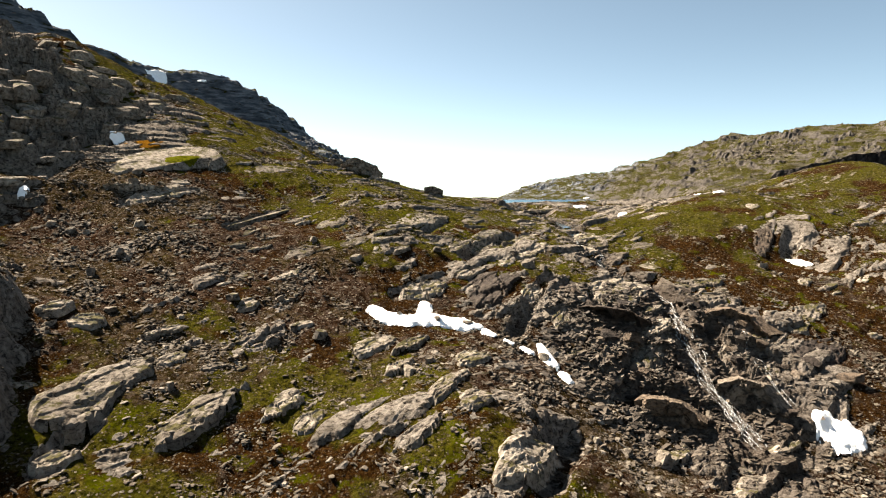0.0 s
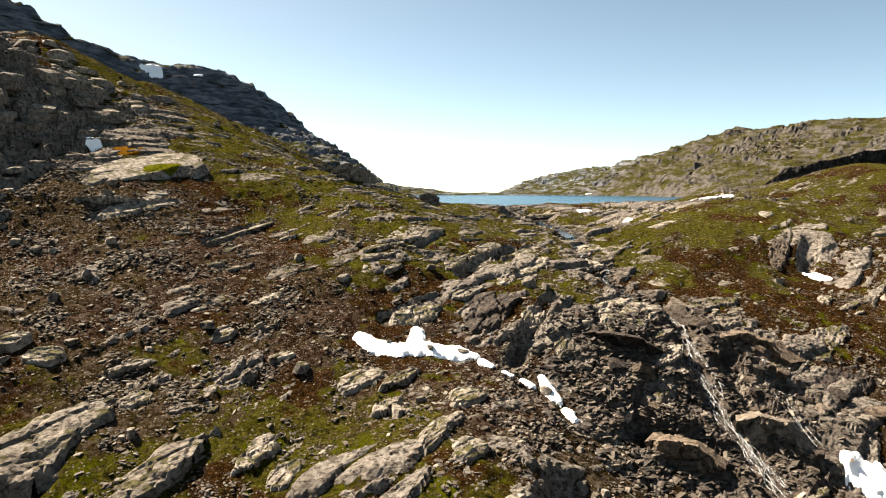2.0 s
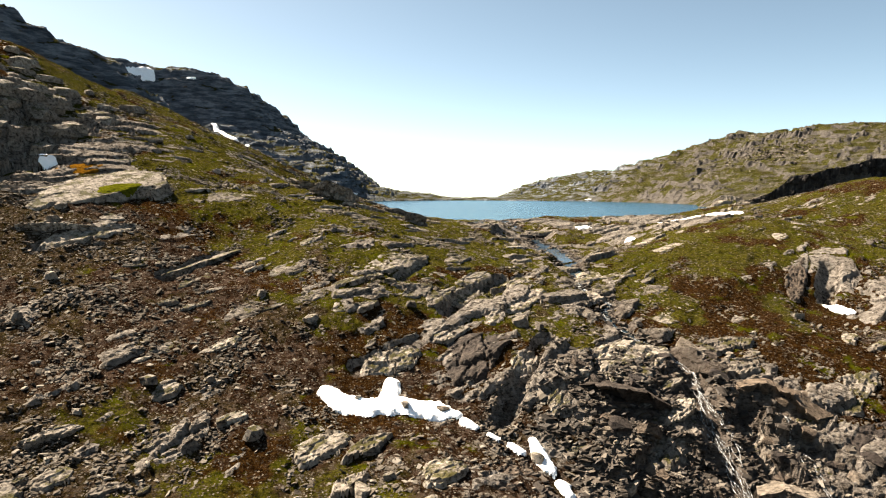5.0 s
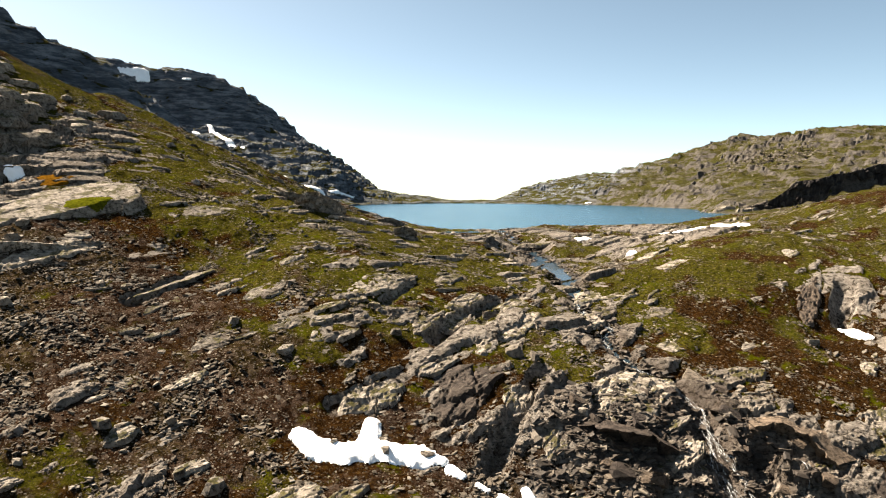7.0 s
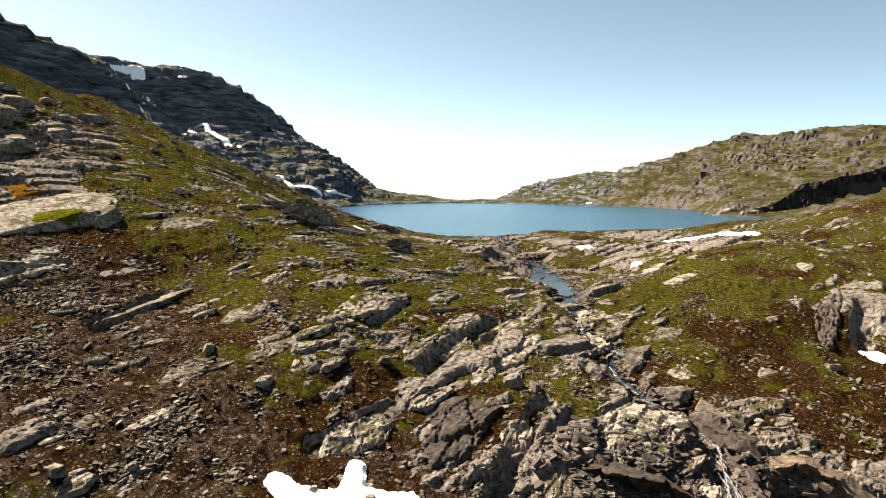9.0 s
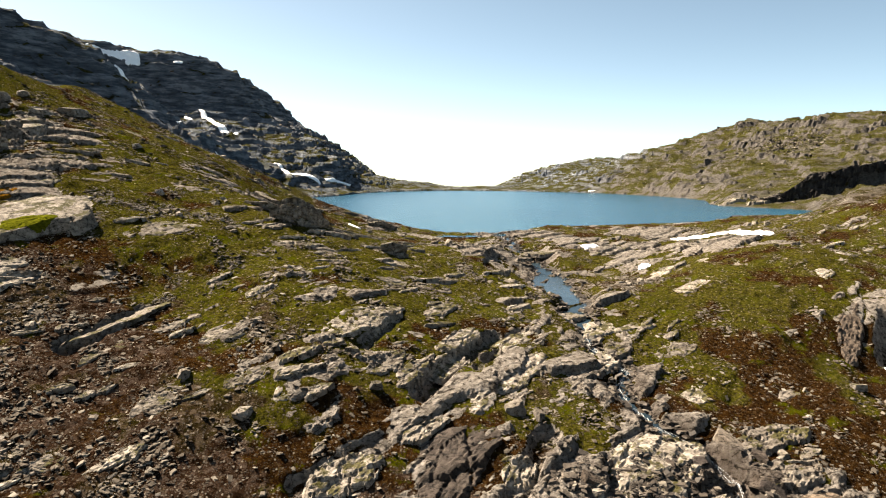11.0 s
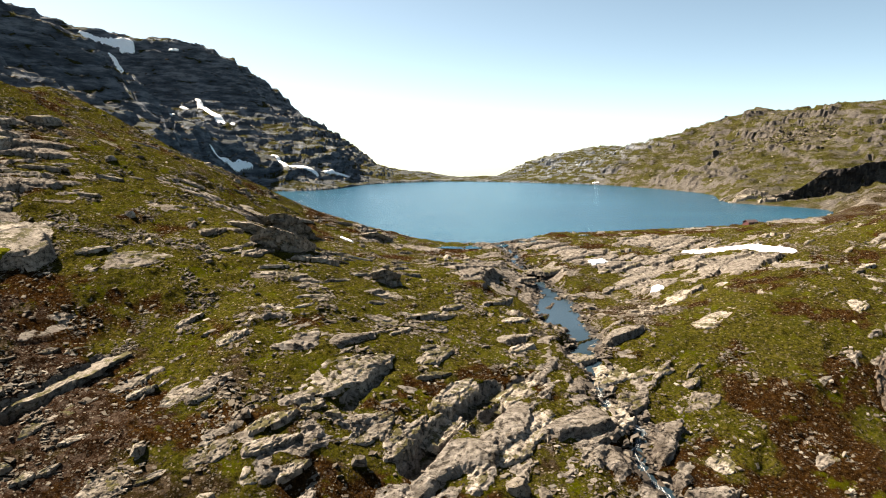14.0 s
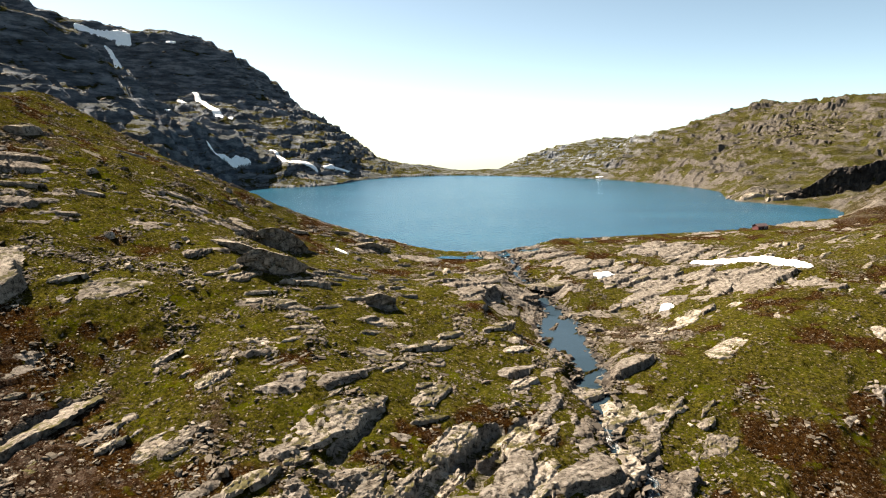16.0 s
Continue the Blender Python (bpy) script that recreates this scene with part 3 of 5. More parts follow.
def build_lake(nt, bsdf):
    bsdf.inputs["Base Color"].default_value = (0.012, 0.085, 0.125, 1)
    bsdf.inputs["Roughness"].default_value = 0.22
    bsdf.inputs["IOR"].default_value = 1.33
    bsdf.inputs["Specular IOR Level"].default_value = 0.2
    m = add(nt, "ShaderNodeMapping")
    m.inputs["Scale"].default_value = (1.0, 0.55, 1.0)
    nt.links.new(place(nt), m.inputs["Vector"])
    waves = math_node(nt, "ADD", noise_at(nt, 0.8, 4, 0.6, m.outputs["Vector"]), math_node(nt, "MULTIPLY", noise_at(nt, 0.05, 3, 0.5, m.outputs["Vector"]), 2.0))
    bump(nt, bsdf, waves, 0.8, 0.4)
    streaks = add(nt, "ShaderNodeMapping")
    streaks.inputs["Scale"].default_value = (0.4, 1.6, 1.0)
    nt.links.new(place(nt), streaks.inputs["Vector"])
    col = ramp(nt, noise_at(nt, 0.025, 5, 0.6, streaks.outputs["Vector"]), [(0.35, (0.005, 0.032, 0.058)), (0.65, (0.008, 0.048, 0.080))])
    nt.links.new(col, bsdf.inputs["Base Color"])


def build_snow(nt, bsdf):
    col = ramp(nt, noise_at(nt, 0.8, 6, 0.6), [(0.3, (0.78, 0.80, 0.82)), (0.7, (0.90, 0.91, 0.92))])
    nt.links.new(col, bsdf.inputs["Base Color"])
    bsdf.inputs["Roughness"].default_value = 0.75
    bump(nt, bsdf, noise_at(nt, 1.6, 5, 0.6), 0.4, 0.12)


GROUND, LAKE, SNOW = material("alpine_ground", build_ground), material("lake_water", build_lake), material("old_snow", build_snow)


# ---- the ground, one sheet to the horizon ----
def spread(fine_a, fine_b, fine, mid_a, mid_b, mid, end_a, end_b):
    """Grid lines: fine between fine_a and fine_b, growing to the mid step up to mid_a and mid_b, then wide to the ends."""
    line = list(np.arange(fine_a, fine_b, fine))
    for sign, start, middle, end in ((1, line[-1], mid_b, end_b), (-1, line[0], mid_a, end_a)):
        at, step, more = start, fine, []
        while sign * (end - at) > 0:
            step = min(step * 1.035, mid) if sign * (middle - at) > 0 else step * 1.22
            at += sign * step
            more.append(at)
        line = line + more if sign > 0 else more[::-1] + line
    return np.array(line)


def sheet(name, xs, ys, z, mat):
    nx, ny = len(xs), len(ys)
    gx, gy = np.meshgrid(xs, ys)
    co = np.stack([gx, gy, z], -1).reshape(-1, 3)
    i = (np.arange(ny - 1)[:, None] * nx + np.arange(nx - 1)[None, :]).ravel()
    quads = np.stack([i, i + 1, i + 1 + nx, i + nx], 1).astype(np.int32)
    me = bpy.data.meshes.new(name)
    me.vertices.add(len(co))
    me.vertices.foreach_set("co", co.astype(np.float32).ravel())
    me.loops.add(quads.size)
    me.loops.foreach_set("vertex_index", quads.ravel())
    me.polygons.add(len(quads))
    me.polygons.foreach_set("loop_start", np.arange(0, quads.size, 4, dtype=np.int32))
    me.update(calc_edges=True)
    me.materials.append(mat)
    return new(name, me), quads


FINE = 0.3
xs = spread(-98, 74, FINE, -330, 360, 2.0, -4800, 4800)
ys = [54.0]
while ys[-1] < 208:
    ys.append(ys[-1] + min(0.46, max(0.27, 0.0045 * (ys[-1] - 50))))
ys = np.r_[spread(53.6, 53.8, 0.27, 0, 53.9, 1.7, -4800, 53.9)[:-1], ys[1:], spread(208.4, 208.9, 0.46, 208.3, 760, 1.7, 208.3, 4800)[1:]]
ys = np.unique(ys)
gx, gy = np.meshgrid(xs, ys)
gz, rock, heath, loose, wet = land(gx, gy, True)
steep = np.hypot(np.gradient(gz, ys, axis=0), np.gradient(gz, xs, axis=1))
rock = np.maximum(rock, smooth(0.95, 1.5, steep))
ground, quads = sheet("ground", xs, ys, gz, GROUND)
cover = ground.data.color_attributes.new("cover", "FLOAT_COLOR", "POINT")
cover.data.foreach_set("color", np.stack([rock, heath, loose, wet], -1).astype(np.float32).ravel())
flat = rock.ravel()[quads].mean(1) > 0.6
ground.data.polygons.foreach_set("use_smooth", ~flat)
tagged(ground, "alpine ground of bedrock slabs, grass, brown heath and loose stones", "ground", kind="structure")

lake_mesh = bpy.data.meshes.new("lake")
outline = loop_points([(cx + (cx - 30) * 0.06, cy + (cy - 400) * 0.04) for cx, cy in LAKE_SHORE], 5)
lake_mesh.from_pydata([(px, py, 0.0) for px, py in outline], [], [list(range(len(outline)))])
lake_mesh.materials.append(LAKE)
lake = tagged(new("water", lake_mesh), "blue mountain lake with small ripples", "lake", kind="structure")



# ---- rocks ----
def build_rock(nt, bsdf):
    """The same weathered gneiss on loose rocks, each a little lighter or darker, with moss in places."""
    col, relief = stone_colour(nt)
    info = nt.nodes.new("ShaderNodeObjectInfo")
    shade = ramp(nt, info.outputs["Random"], [(0.0, (0.55, 0.53, 0.52)), (1.0, (1.10, 1.08, 1.05))])
    col = mix(nt, 1.0, col, shade, "MULTIPLY")
    geo = nt.nodes.new("ShaderNodeNewGeometry")
    up = nt.nodes.new("ShaderNodeSeparateXYZ")
    nt.links.new(geo.outputs["Normal"], up.inputs[0])
    moss = math_node(nt, "MULTIPLY", step_mask(nt, noise_at(nt, 0.45, 8, 0.72), 0.50, 0.56), step_mask(nt, up.outputs[2], 0.55, 0.85))
    col = mix(nt, math_node(nt, "MULTIPLY", moss, 0.85), col, ramp(nt, noise_at(nt, 2.2, 8, 0.75), [(0.38, (0.012, 0.0115, 0.002)), (0.62, (0.05, 0.044, 0.008))]))
    nt.links.new(col, bsdf.inputs["Base Color"])
    bsdf.inputs["Roughness"].default_value = 0.9
    bsdf.inputs["Specular IOR Level"].default_value = 0.05
    bump(nt, bsdf, relief, 0.9, 0.11)


def build_stones(nt, bsdf):
    """Loose stones: each piece has its own grey or brown."""
    geo = nt.nodes.new("ShaderNodeNewGeometry")
    col = ramp(nt, geo.outputs["Random Per Island"], [(0.0, (0.016, 0.0120, 0.009)), (0.40, (0.046, 0.0365, 0.029)), (0.72, (0.095, 0.080, 0.065)), (0.90, (0.180, 0.158, 0.133)), (1.0, (0.277, 0.248, 0.215))])
    col = mix(nt, 0.5, col, ramp(nt, noise_at(nt, 6.0, 5, 0.7), [(0.3, (0.0255, 0.0196, 0.0145)), (0.7, (0.139, 0.119, 0.0955))]))
    nt.links.new(col, bsdf.inputs["Base Color"])
    bsdf.inputs["Roughness"].default_value = 0.9
    bsdf.inputs["Specular IOR Level"].default_value = 0.05
    bump(nt, bsdf, noise_at(nt, 9.0, 5, 0.7), 0.7, 0.06)


ROCK, STONES = material("weathered_gneiss", build_rock), material("loose_stone", build_stones)


def build_split(nt, bsdf):
    """Freshly split gneiss, from black and rusty wet faces to pale dry ones."""
    col, relief = stone_colour(nt)
    info = nt.nodes.new("ShaderNodeObjectInfo")
    shade = ramp(nt, info.outputs["Random"], [(0.0, (0.14, 0.12, 0.12)), (0.45, (0.32, 0.27, 0.24)), (0.75, (0.6, 0.5, 0.42)), (1.0, (1.0, 0.97, 0.93))])
    nt.links.new(mix(nt, 1.0, col, shade, "MULTIPLY"), bsdf.inputs["Base Color"])
    bsdf.inputs["Roughness"].default_value = 0.75
    bsdf.inputs["Specular IOR Level"].default_value = 0.15
    bump(nt, bsdf, relief, 1.0, 0.3)


SPLIT = material("split_gneiss", build_split)


def rock_mesh(name, seed, size, cell, blocky, rough=0.5):
    """A lump of bedrock: a block split by random planes, with ledges, cracks and worn corners."""
    rng = np.random.default_rng(seed)
    bm = bmesh.new()
    bmesh.ops.create_cube(bm, size=2.0)
    cuts = []
    count = 5 if blocky else 7
    for k in range(count):
        a = 2 * math.pi * (k + rng.uniform(-0.34, 0.34)) / count
        cuts.append(((math.cos(a), math.sin(a), rng.uniform(-0.15, 0.4)), rng.uniform(0.66, 0.98)))
    for k in range(6 if blocky else 3):
        a = rng.uniform(0, 2 * math.pi)
        cuts.append(((math.cos(a), math.sin(a), rng.uniform(0.8, 2.6) if blocky else rng.uniform(3, 6)), rng.uniform(0.86, 1.06)))
    for normal, dist in cuts:
        n = Vector(normal).normalized()
        done = bmesh.ops.bisect_plane(bm, geom=bm.verts[:] + bm.edges[:] + bm.faces[:], plane_co=n * dist, plane_no=n, clear_outer=True)
        rim_edges = [e for e in done["geom_cut"] if isinstance(e, bmesh.types.BMEdge)]
        if len(rim_edges) > 2:
            bmesh.ops.contextual_create(bm, geom=rim_edges)
    for v in bm.verts:
        v.co = Vector([v.co[k] * size[k] / 2 for k in range(3)])
    bmesh.ops.bevel(bm, geom=bm.edges[:], offset=0.03 * min(size), segments=1, affect="EDGES", clamp_overlap=True)
    bmesh.ops.triangulate(bm, faces=bm.faces[:])
    for k in range(7):
        edges = [e for e in bm.edges if e.calc_length() > cell]
        if not edges or len(bm.faces) > 5000:
            break
        bmesh.ops.subdivide_edges(bm, edges=edges, cuts=1)
        bmesh.ops.triangulate(bm, faces=[f for f in bm.faces if len(f.verts) > 3])
    bm.normal_update()
    me = bpy.data.meshes.new(name)
    bm.to_mesh(me)
    bm.free()
    n = len(me.vertices)
    co, no = np.empty(n * 3, np.float32), np.empty(n * 3, np.float32)
    me.vertices.foreach_get("co", co)
    me.vertices.foreach_get("normal", no)
    p, no = co.reshape(-1, 3).astype(float), no.reshape(-1, 3).astype(float)
    x, y, z = p.T
    s, wide = seed * 7.3, min(size[0], size[1])
    b1, k1 = blocks(x + s, y - s + z, wide * 0.6, wide * 0.26, 0.4, 301 + seed, 0.05 * wide, 0.05 * wide)
    b2, k2 = blocks(x - s + z, y + s, wide * 0.22, wide * 0.12, 0.1, 351 + seed, 0.015 * wide, 0.02 * wide)
    layer = np.abs(((z + 0.25 * x) / (0.16 * wide) + 0.5 * grain(x + s, y, wide, 403)) % 1 - 0.5)
    swell = rough * (0.35 * b1 + 0.35 * b2 - 0.05 * wide * (1 - k1) ** 3 + 0.016 * wide * fractal(x + s, y + z * 1.3, wide * 0.5, 401 + seed, 3)) - 0.07 * wide * smooth(0.42, 0.5, layer) * (1 - np.abs(no[:, 2]))
    p = p + no * swell[:, None]
    me.vertices.foreach_set("co", p.astype(np.float32).ravel())
    me.update()
    me.materials.append(ROCK)
    me.polygons.foreach_set("use_smooth", np.zeros(len(me.polygons), bool))
    return me


def slope_at(x, y):
    e = 2.5
    px, py = np.array([x + e, x - e, x, x]), np.array([y, y, y + e, y - e])
    h = broad_land(px, py)
    return (h[0] - h[1]) / (2 * e), (h[2] - h[3]) / (2 * e)


def lay(x, y, turn, lift, follow=0.8, dip=0.0):
    """A pose on the ground, turned by degrees and leaning with the slope."""
    sx, sy = slope_at(x, y)
    up = Vector((-sx * follow, -sy * follow, 1)).normalized()
    z = float(broad_land(np.array([x]), np.array([y]))[0]) * 0.5 + float(land(np.array([x]), np.array([y]))[0]) * 0.5
    return Matrix.Translation((x, y, z + lift)) @ Vector((0, 0, 1)).rotation_difference(up).to_matrix().to_4x4() @ Matrix.Rotation(radians(turn), 4, "Z") @ Matrix.Rotation(radians(-dip), 4, "X")


def rocks(rows, kind, label, group, tall, blocky, turn, seed):
    for k, (x, y, long, wide) in enumerate(rows):
        rng = random.Random(seed + k)
        tallness = tall * min(long, wide) * rng.uniform(0.85, 1.15)
        size = (long * 1.05, wide, tallness)
        me = rock_mesh(kind, seed + k, size, max(0.24, 0.055 * long), blocky)
        ob = new(kind, me)
        ob.matrix_world = lay(x, y, turn + rng.uniform(-16, 16), tallness * 0.05, 0.95 if not blocky else 0.85, 4.0 if not blocky else 0.0)
        tagged(ob, label, kind.replace("_", " "), group)


def bed(x, y, cx, cy, long, wide, turn, tall, seed, rough=1.0):
    """A bed of gneiss that rises gently across the strike and breaks off steeply on its low side: its height over the ground, and
    how far out a place lies (1 on the rim)."""
    c, s = math.cos(turn), math.sin(turn)
    u, v = (x - cx) * c + (y - cy) * s, (x - cx) * s - (y - cy) * c
    w = min(long, wide)
    rim_step, joint = blocks(x, y, 0.35 * w + 0.6, 0.2 * w + 0.4, turn + 0.15, seed, 0.0, 1.0)
    r = ((np.abs(u) * 2 / long) ** 2.6 + (np.abs(v) * 2 / wide) ** 2.6) ** (1 / 2.6) + 0.22 * rim_step + 0.24 * fractal(x, y, w * 0.9, seed + 9, 2)
    lee = smooth(-0.5, 0.5, v * 2 / wide)
    edge = 1 - smooth(0.30 + 0.60 * lee, 1.04, r)
    h2, k2 = blocks(x, y, 0.55 * w + 0.4, 0.24 * w + 0.3, turn - 0.1, seed + 20, 0.04 + 0.06 * tall, 0.06 + 0.08 * tall)
    h3, k3 = blocks(x, y, 0.9, 0.5, turn + 0.1, seed + 30, 0.03, 0.04)
    top = tall * (0.30 + 0.30 * np.clip(v / wide + 0.5, 0, 1)) + rough * (h2 + h3 - 0.30 * min(tall, 1.0) * (1 - k2) ** 4 - 0.10 * (1 - k3) ** 4 + 0.012 * w * fractal(x, y, w * 0.6, seed + 40, 3))
    return np.maximum(top, 0.04) * edge - 0.5 * (1 - edge), r


def bed_mesh(name, long, wide, turn, tall, seed, cx=0.0, cy=0.0, ground_at=None, rough=1.0, mat=None):
    """A bed of gneiss as a mesh round its own origin, sunk into the ground along its rim."""
    cell = min(0.30, max(0.15, 0.035 * math.sqrt(long * wide)))
    reach = 0.62 * math.hypot(long, wide)
    line = np.arange(-reach, reach, cell)
    gx, gy = np.meshgrid(line, line)
    h, r = bed(gx + cx, gy + cy, cx, cy, long, wide, turn, tall, seed, rough)
    z = h if ground_at is None else h + ground_at(gx + cx, gy + cy)
    inside = r < 1.12
    index = -np.ones(gx.shape, int)
    index[inside] = np.arange(inside.sum())
    q = np.stack([index[:-1, :-1], index[:-1, 1:], index[1:, 1:], index[1:, :-1]], -1).reshape(-1, 4)
    me = bpy.data.meshes.new(name)
    me.from_pydata(np.stack([gx, gy, z], -1)[inside].tolist(), [], q[(q >= 0).all(1)].tolist())
    me.materials.append(mat or ROCK)
    return me


def under(x, y):
    """The ground that a bed of rock rests on."""
    return 0.7 * broad_land(x, y) + 0.3 * land(x, y) - 0.22


# beds and blocks of gneiss: x, y, length, width, bearing of the strike, height of the steep side
LIP_BEDS = [(-4.7, 117.0, 13.5, 5.0, 50, 1.7), (-0.7, 110.1, 7.1, 3.6, 56, 1.6), (2.3, 109.4, 8.0, 3.0, 62, 2.0), (13.1, 111.4, 14.5, 5.4, 52, 1.9), (16.3, 121.7, 10.0, 3.5, 42, 1.0), (23.9, 117.5, 9.0, 5.0, 52, 1.6),
            (30.5, 129.7, 11.5, 6.2, 25, 1.2), (4.7, 161.6, 17.0, 7.0, 8, 0.8), (-15.8, 138.3, 9.0, 3.8, 12, 0.8), (-14.2, 126.6, 7.5, 5.0, 38, 0.9), (-17.6, 122.8, 4.8, 3.6, 38, 0.8),
            (1.5, 131.8, 11.2, 4.6, 12, 1.2), (5.3, 124.7, 7.5, 3.1, 58, 1.4), (7.5, 117.9, 8.0, 3.8, 55, 1.7), (6.4, 112.7, 5.0, 3.4, 54, 1.5)]
FLANK_BEDS = [(-34.8, 134.3, 9.5, 6.0, 30, 1.0), (-27.4, 111.4, 14.8, 2.8, 55, 1.2), (-20.1, 112.4, 5.2, 4.0, 42, 0.9), (-14.4, 104.4, 5.2, 4.0, 42, 1.0), (-9.3, 103.4, 4.4, 3.3, 45, 1.1), (-56.0, 176.0, 7.0, 3.2, -12, 0.8), (-33.4, 118.2, 3.4, 2.3, 49, 0.8), (-47.6, 113.6, 12.0, 4.6, 46, 1.7), (-48.3, 117.5, 8.0, 3.8, 40, 1.2),
              (-55.8, 141.2, 4.2, 3.6, 40, 2.0), (-22.2, 100.7, 4.5, 3.7, 40, 0.9), (-1.8, 140.9, 8.6, 4.5, 30, 0.8)]
BROOK_BEDS = [(33.9, 165.7, 11.0, 5.0, 12, 0.9), (39.9, 155.6, 18.0, 7.0, 30, 0.9), (46.2, 176.4, 13.0, 6.0, 12, 0.7), (57.1, 159.0, 15.0, 4.5, 8, 0.7), (52.2, 148.1, 8.0, 4.8, 25, 0.8), (44.5, 141.3, 9.0, 5.0, 38, 0.8),
              (65.0, 141.6, 11.0, 3.0, 54, 1.0), (27.7, 121.6, 5.5, 3.9, 44, 2.2), (11.9, 144.3, 8.5, 4.5, 5, 0.8), (34.9, 121.8, 7.0, 4.4, 38, 1.3), (27.1, 178.9, 11.0, 5.0, 20, 0.7), (46.3, 113.3, 6.5, 4.0, 26, 0.8),
              (34.7, 112.5, 9.0, 3.3, 41, 1.1), (23.2, 130.7, 7.0, 3.0, 30, 0.9), (50.5, 170.0, 15.0, 5.0, 15, 0.7), (76.2, 153.4, 14.0, 6.0, 35, 1.0)]
FALL_BEDS = [(25.4, 99.5, 14.5, 8.0, 40, 2.6), (39.6, 105.4, 10.0, 4.6, 22, 1.8), (39.6, 100.6, 8.1, 4.2, 25, 2.0), (6.5, 98.5, 12.5, 6.8, 52, 2.0), (-3.2, 95.9, 8.0, 4.2, 38, 1.8), (16.3, 91.6, 4.6, 2.9, 50, 2.2),
             (12.4, 97.5, 4.9, 3.6, 48, 1.6), (60.5, 126.8, 12.0, 4.2, 56, 2.0), (53.1, 97.8, 13.0, 4.2, 44, 1.2), (40.6, 90.0, 10.3, 4.5, 35, 2.2), (27.4, 88.0, 10.5, 5.4, 43, 2.4), (49.7, 89.9, 12.6, 6.0, 34, 1.6),
             (18.0, 76.0, 8.0, 3.6, 57, 1.0), (27.2, 72.3, 6.5, 3.3, 48, 1.2), (39.7, 85.0, 9.0, 4.4, 37, 1.8), (9.2, 79.8, 7.8, 3.6, 63, 1.2)]
LOW_BEDS = [(-36.9, 67.4, 12.5, 7.5, 60, 2.2), (-25.2, 66.0, 11.5, 4.6, 66, 2.4), (-9.1, 81.4, 6.2, 4.6, 45, 1.3), (0.3, 70.3, 6.2, 3.4, 60, 1.8), (3.2, 76.9, 5.6, 4.2, 48, 1.7), (3.2, 67.3, 4.6, 3.8, 44, 1.7),
            (7.2, 61.0, 8.5, 5.0, 45, 2.4), (-46.4, 79.3, 4.6, 3.8, 40, 2.4), (-42.2, 77.9, 4.6, 3.4, 30, 1.9), (-35.0, 58.9, 3.8, 2.8, 30, 1.6), (-25.7, 86.1, 3.6, 2.8, 50, 1.4), (-13.9, 67.0, 4.2, 3.4, 55, 1.1),
            (-17.1, 70.2, 3.6, 2.6, 55, 1.0), (-28.6, 92.6, 4.0, 3.0, 30, 0.8), (-18.0, 84.0, 2.6, 2.0, 40, 1.1), (-31.0, 74.0, 4.5, 2.6, 50, 0.9)]


def beds(rows, name, label, group, seed, low, rough=1.0, mats=(None,)):
    for k, (x, y, long, wide, bearing, tall) in enumerate(rows):
        ob = new(name, bed_mesh(name, long * 1.08, wide * 1.08, radians(bearing), tall * low, seed + 3 * k, x, y, under, rough, mats[k % len(mats)]))
        ob.location = (x, y, 0)
        tagged(ob, label, "rock slab" if name == "flat_rock" else "rock outcrop", group)


beds(LIP_BEDS, "rock_outcrop", "pale gneiss bed in the grass, breaking off in a dark face", "rock beds on the lip", 1000, 0.5)
beds(FLANK_BEDS, "flat_rock", "tilted pale gneiss slab on the grassy flank", "rock slabs on the flank", 1100, 0.5)
beds(BROOK_BEDS, "flat_rock", "low pale gneiss slab beside the brook", "rock slabs by the brook", 1200, 0.45)
beds(FALL_BEDS, "rock_outcrop", "cracked grey gneiss outcrop in the waterfall's ravine", "rock outcrops by the waterfall", 1300, 0.6, 2.0, (ROCK, ROCK, ROCK, SPLIT))
beds(LOW_BEDS, "rock_outcrop", "large weathered gneiss outcrop on the brown slope", "rock outcrops on the lower slope", 1400, 0.8)


def scatter(count, seed, x_range, y_range, weight):
    """Random places, thicker where weight is high."""
    rng = np.random.default_rng(seed)
    px, py = rng.uniform(*x_range, count * 9), rng.uniform(*y_range, count * 9)
    w = weight(px, py)
    keep = rng.uniform(0, 1, len(px)) < w
    return px[keep][:count], py[keep][:count]


FLUSH = [bed_mesh("flat_rock", 4.2, 2.2, 0.0, 0.55, 1500 + 7 * k) for k in range(12)]


def flush_slabs(count, seed, x_range, y_range):
    """Bedrock that shows through the turf as low pale slabs along the strike."""
    sx, sy = scatter(count, seed, x_range, y_range, slabby)
    rng = random.Random(seed)
    for k in range(len(sx)):
        s = 0.4 + 1.0 * rng.random() ** 2.0
        ob = new("flat_rock", FLUSH[k % len(FLUSH)])
        ob.matrix_world = lay(float(sx[k]), float(sy[k]), 42 + rng.uniform(-16, 14), 0.0, 1.0, rng.uniform(-2, 5)) @ Matrix.Diagonal((s * rng.uniform(0.8, 1.5), s * rng.uniform(0.7, 1.1), s, 1))
        tagged(ob, "low pale gneiss slab showing through the turf", "rock slab", "low slabs in the turf")


def slabby(x, y):
    d, level = brook(x, y)
    sd = np.where(y > 195, inside_distance(x, y, SHORE), 50)
    view = smooth(0, 8, 0.72 * y - np.abs(x))
    return (0.15 + 0.85 * smooth(-0.1, 0.4, grain(x, y, 19, 811))) * (d > 2) * (sd > 2) * view * (np.hypot(x - 56, y - 135) > 20) * ((np.abs(x + 3) > 11) | (np.abs(y - 88.5) > 6))


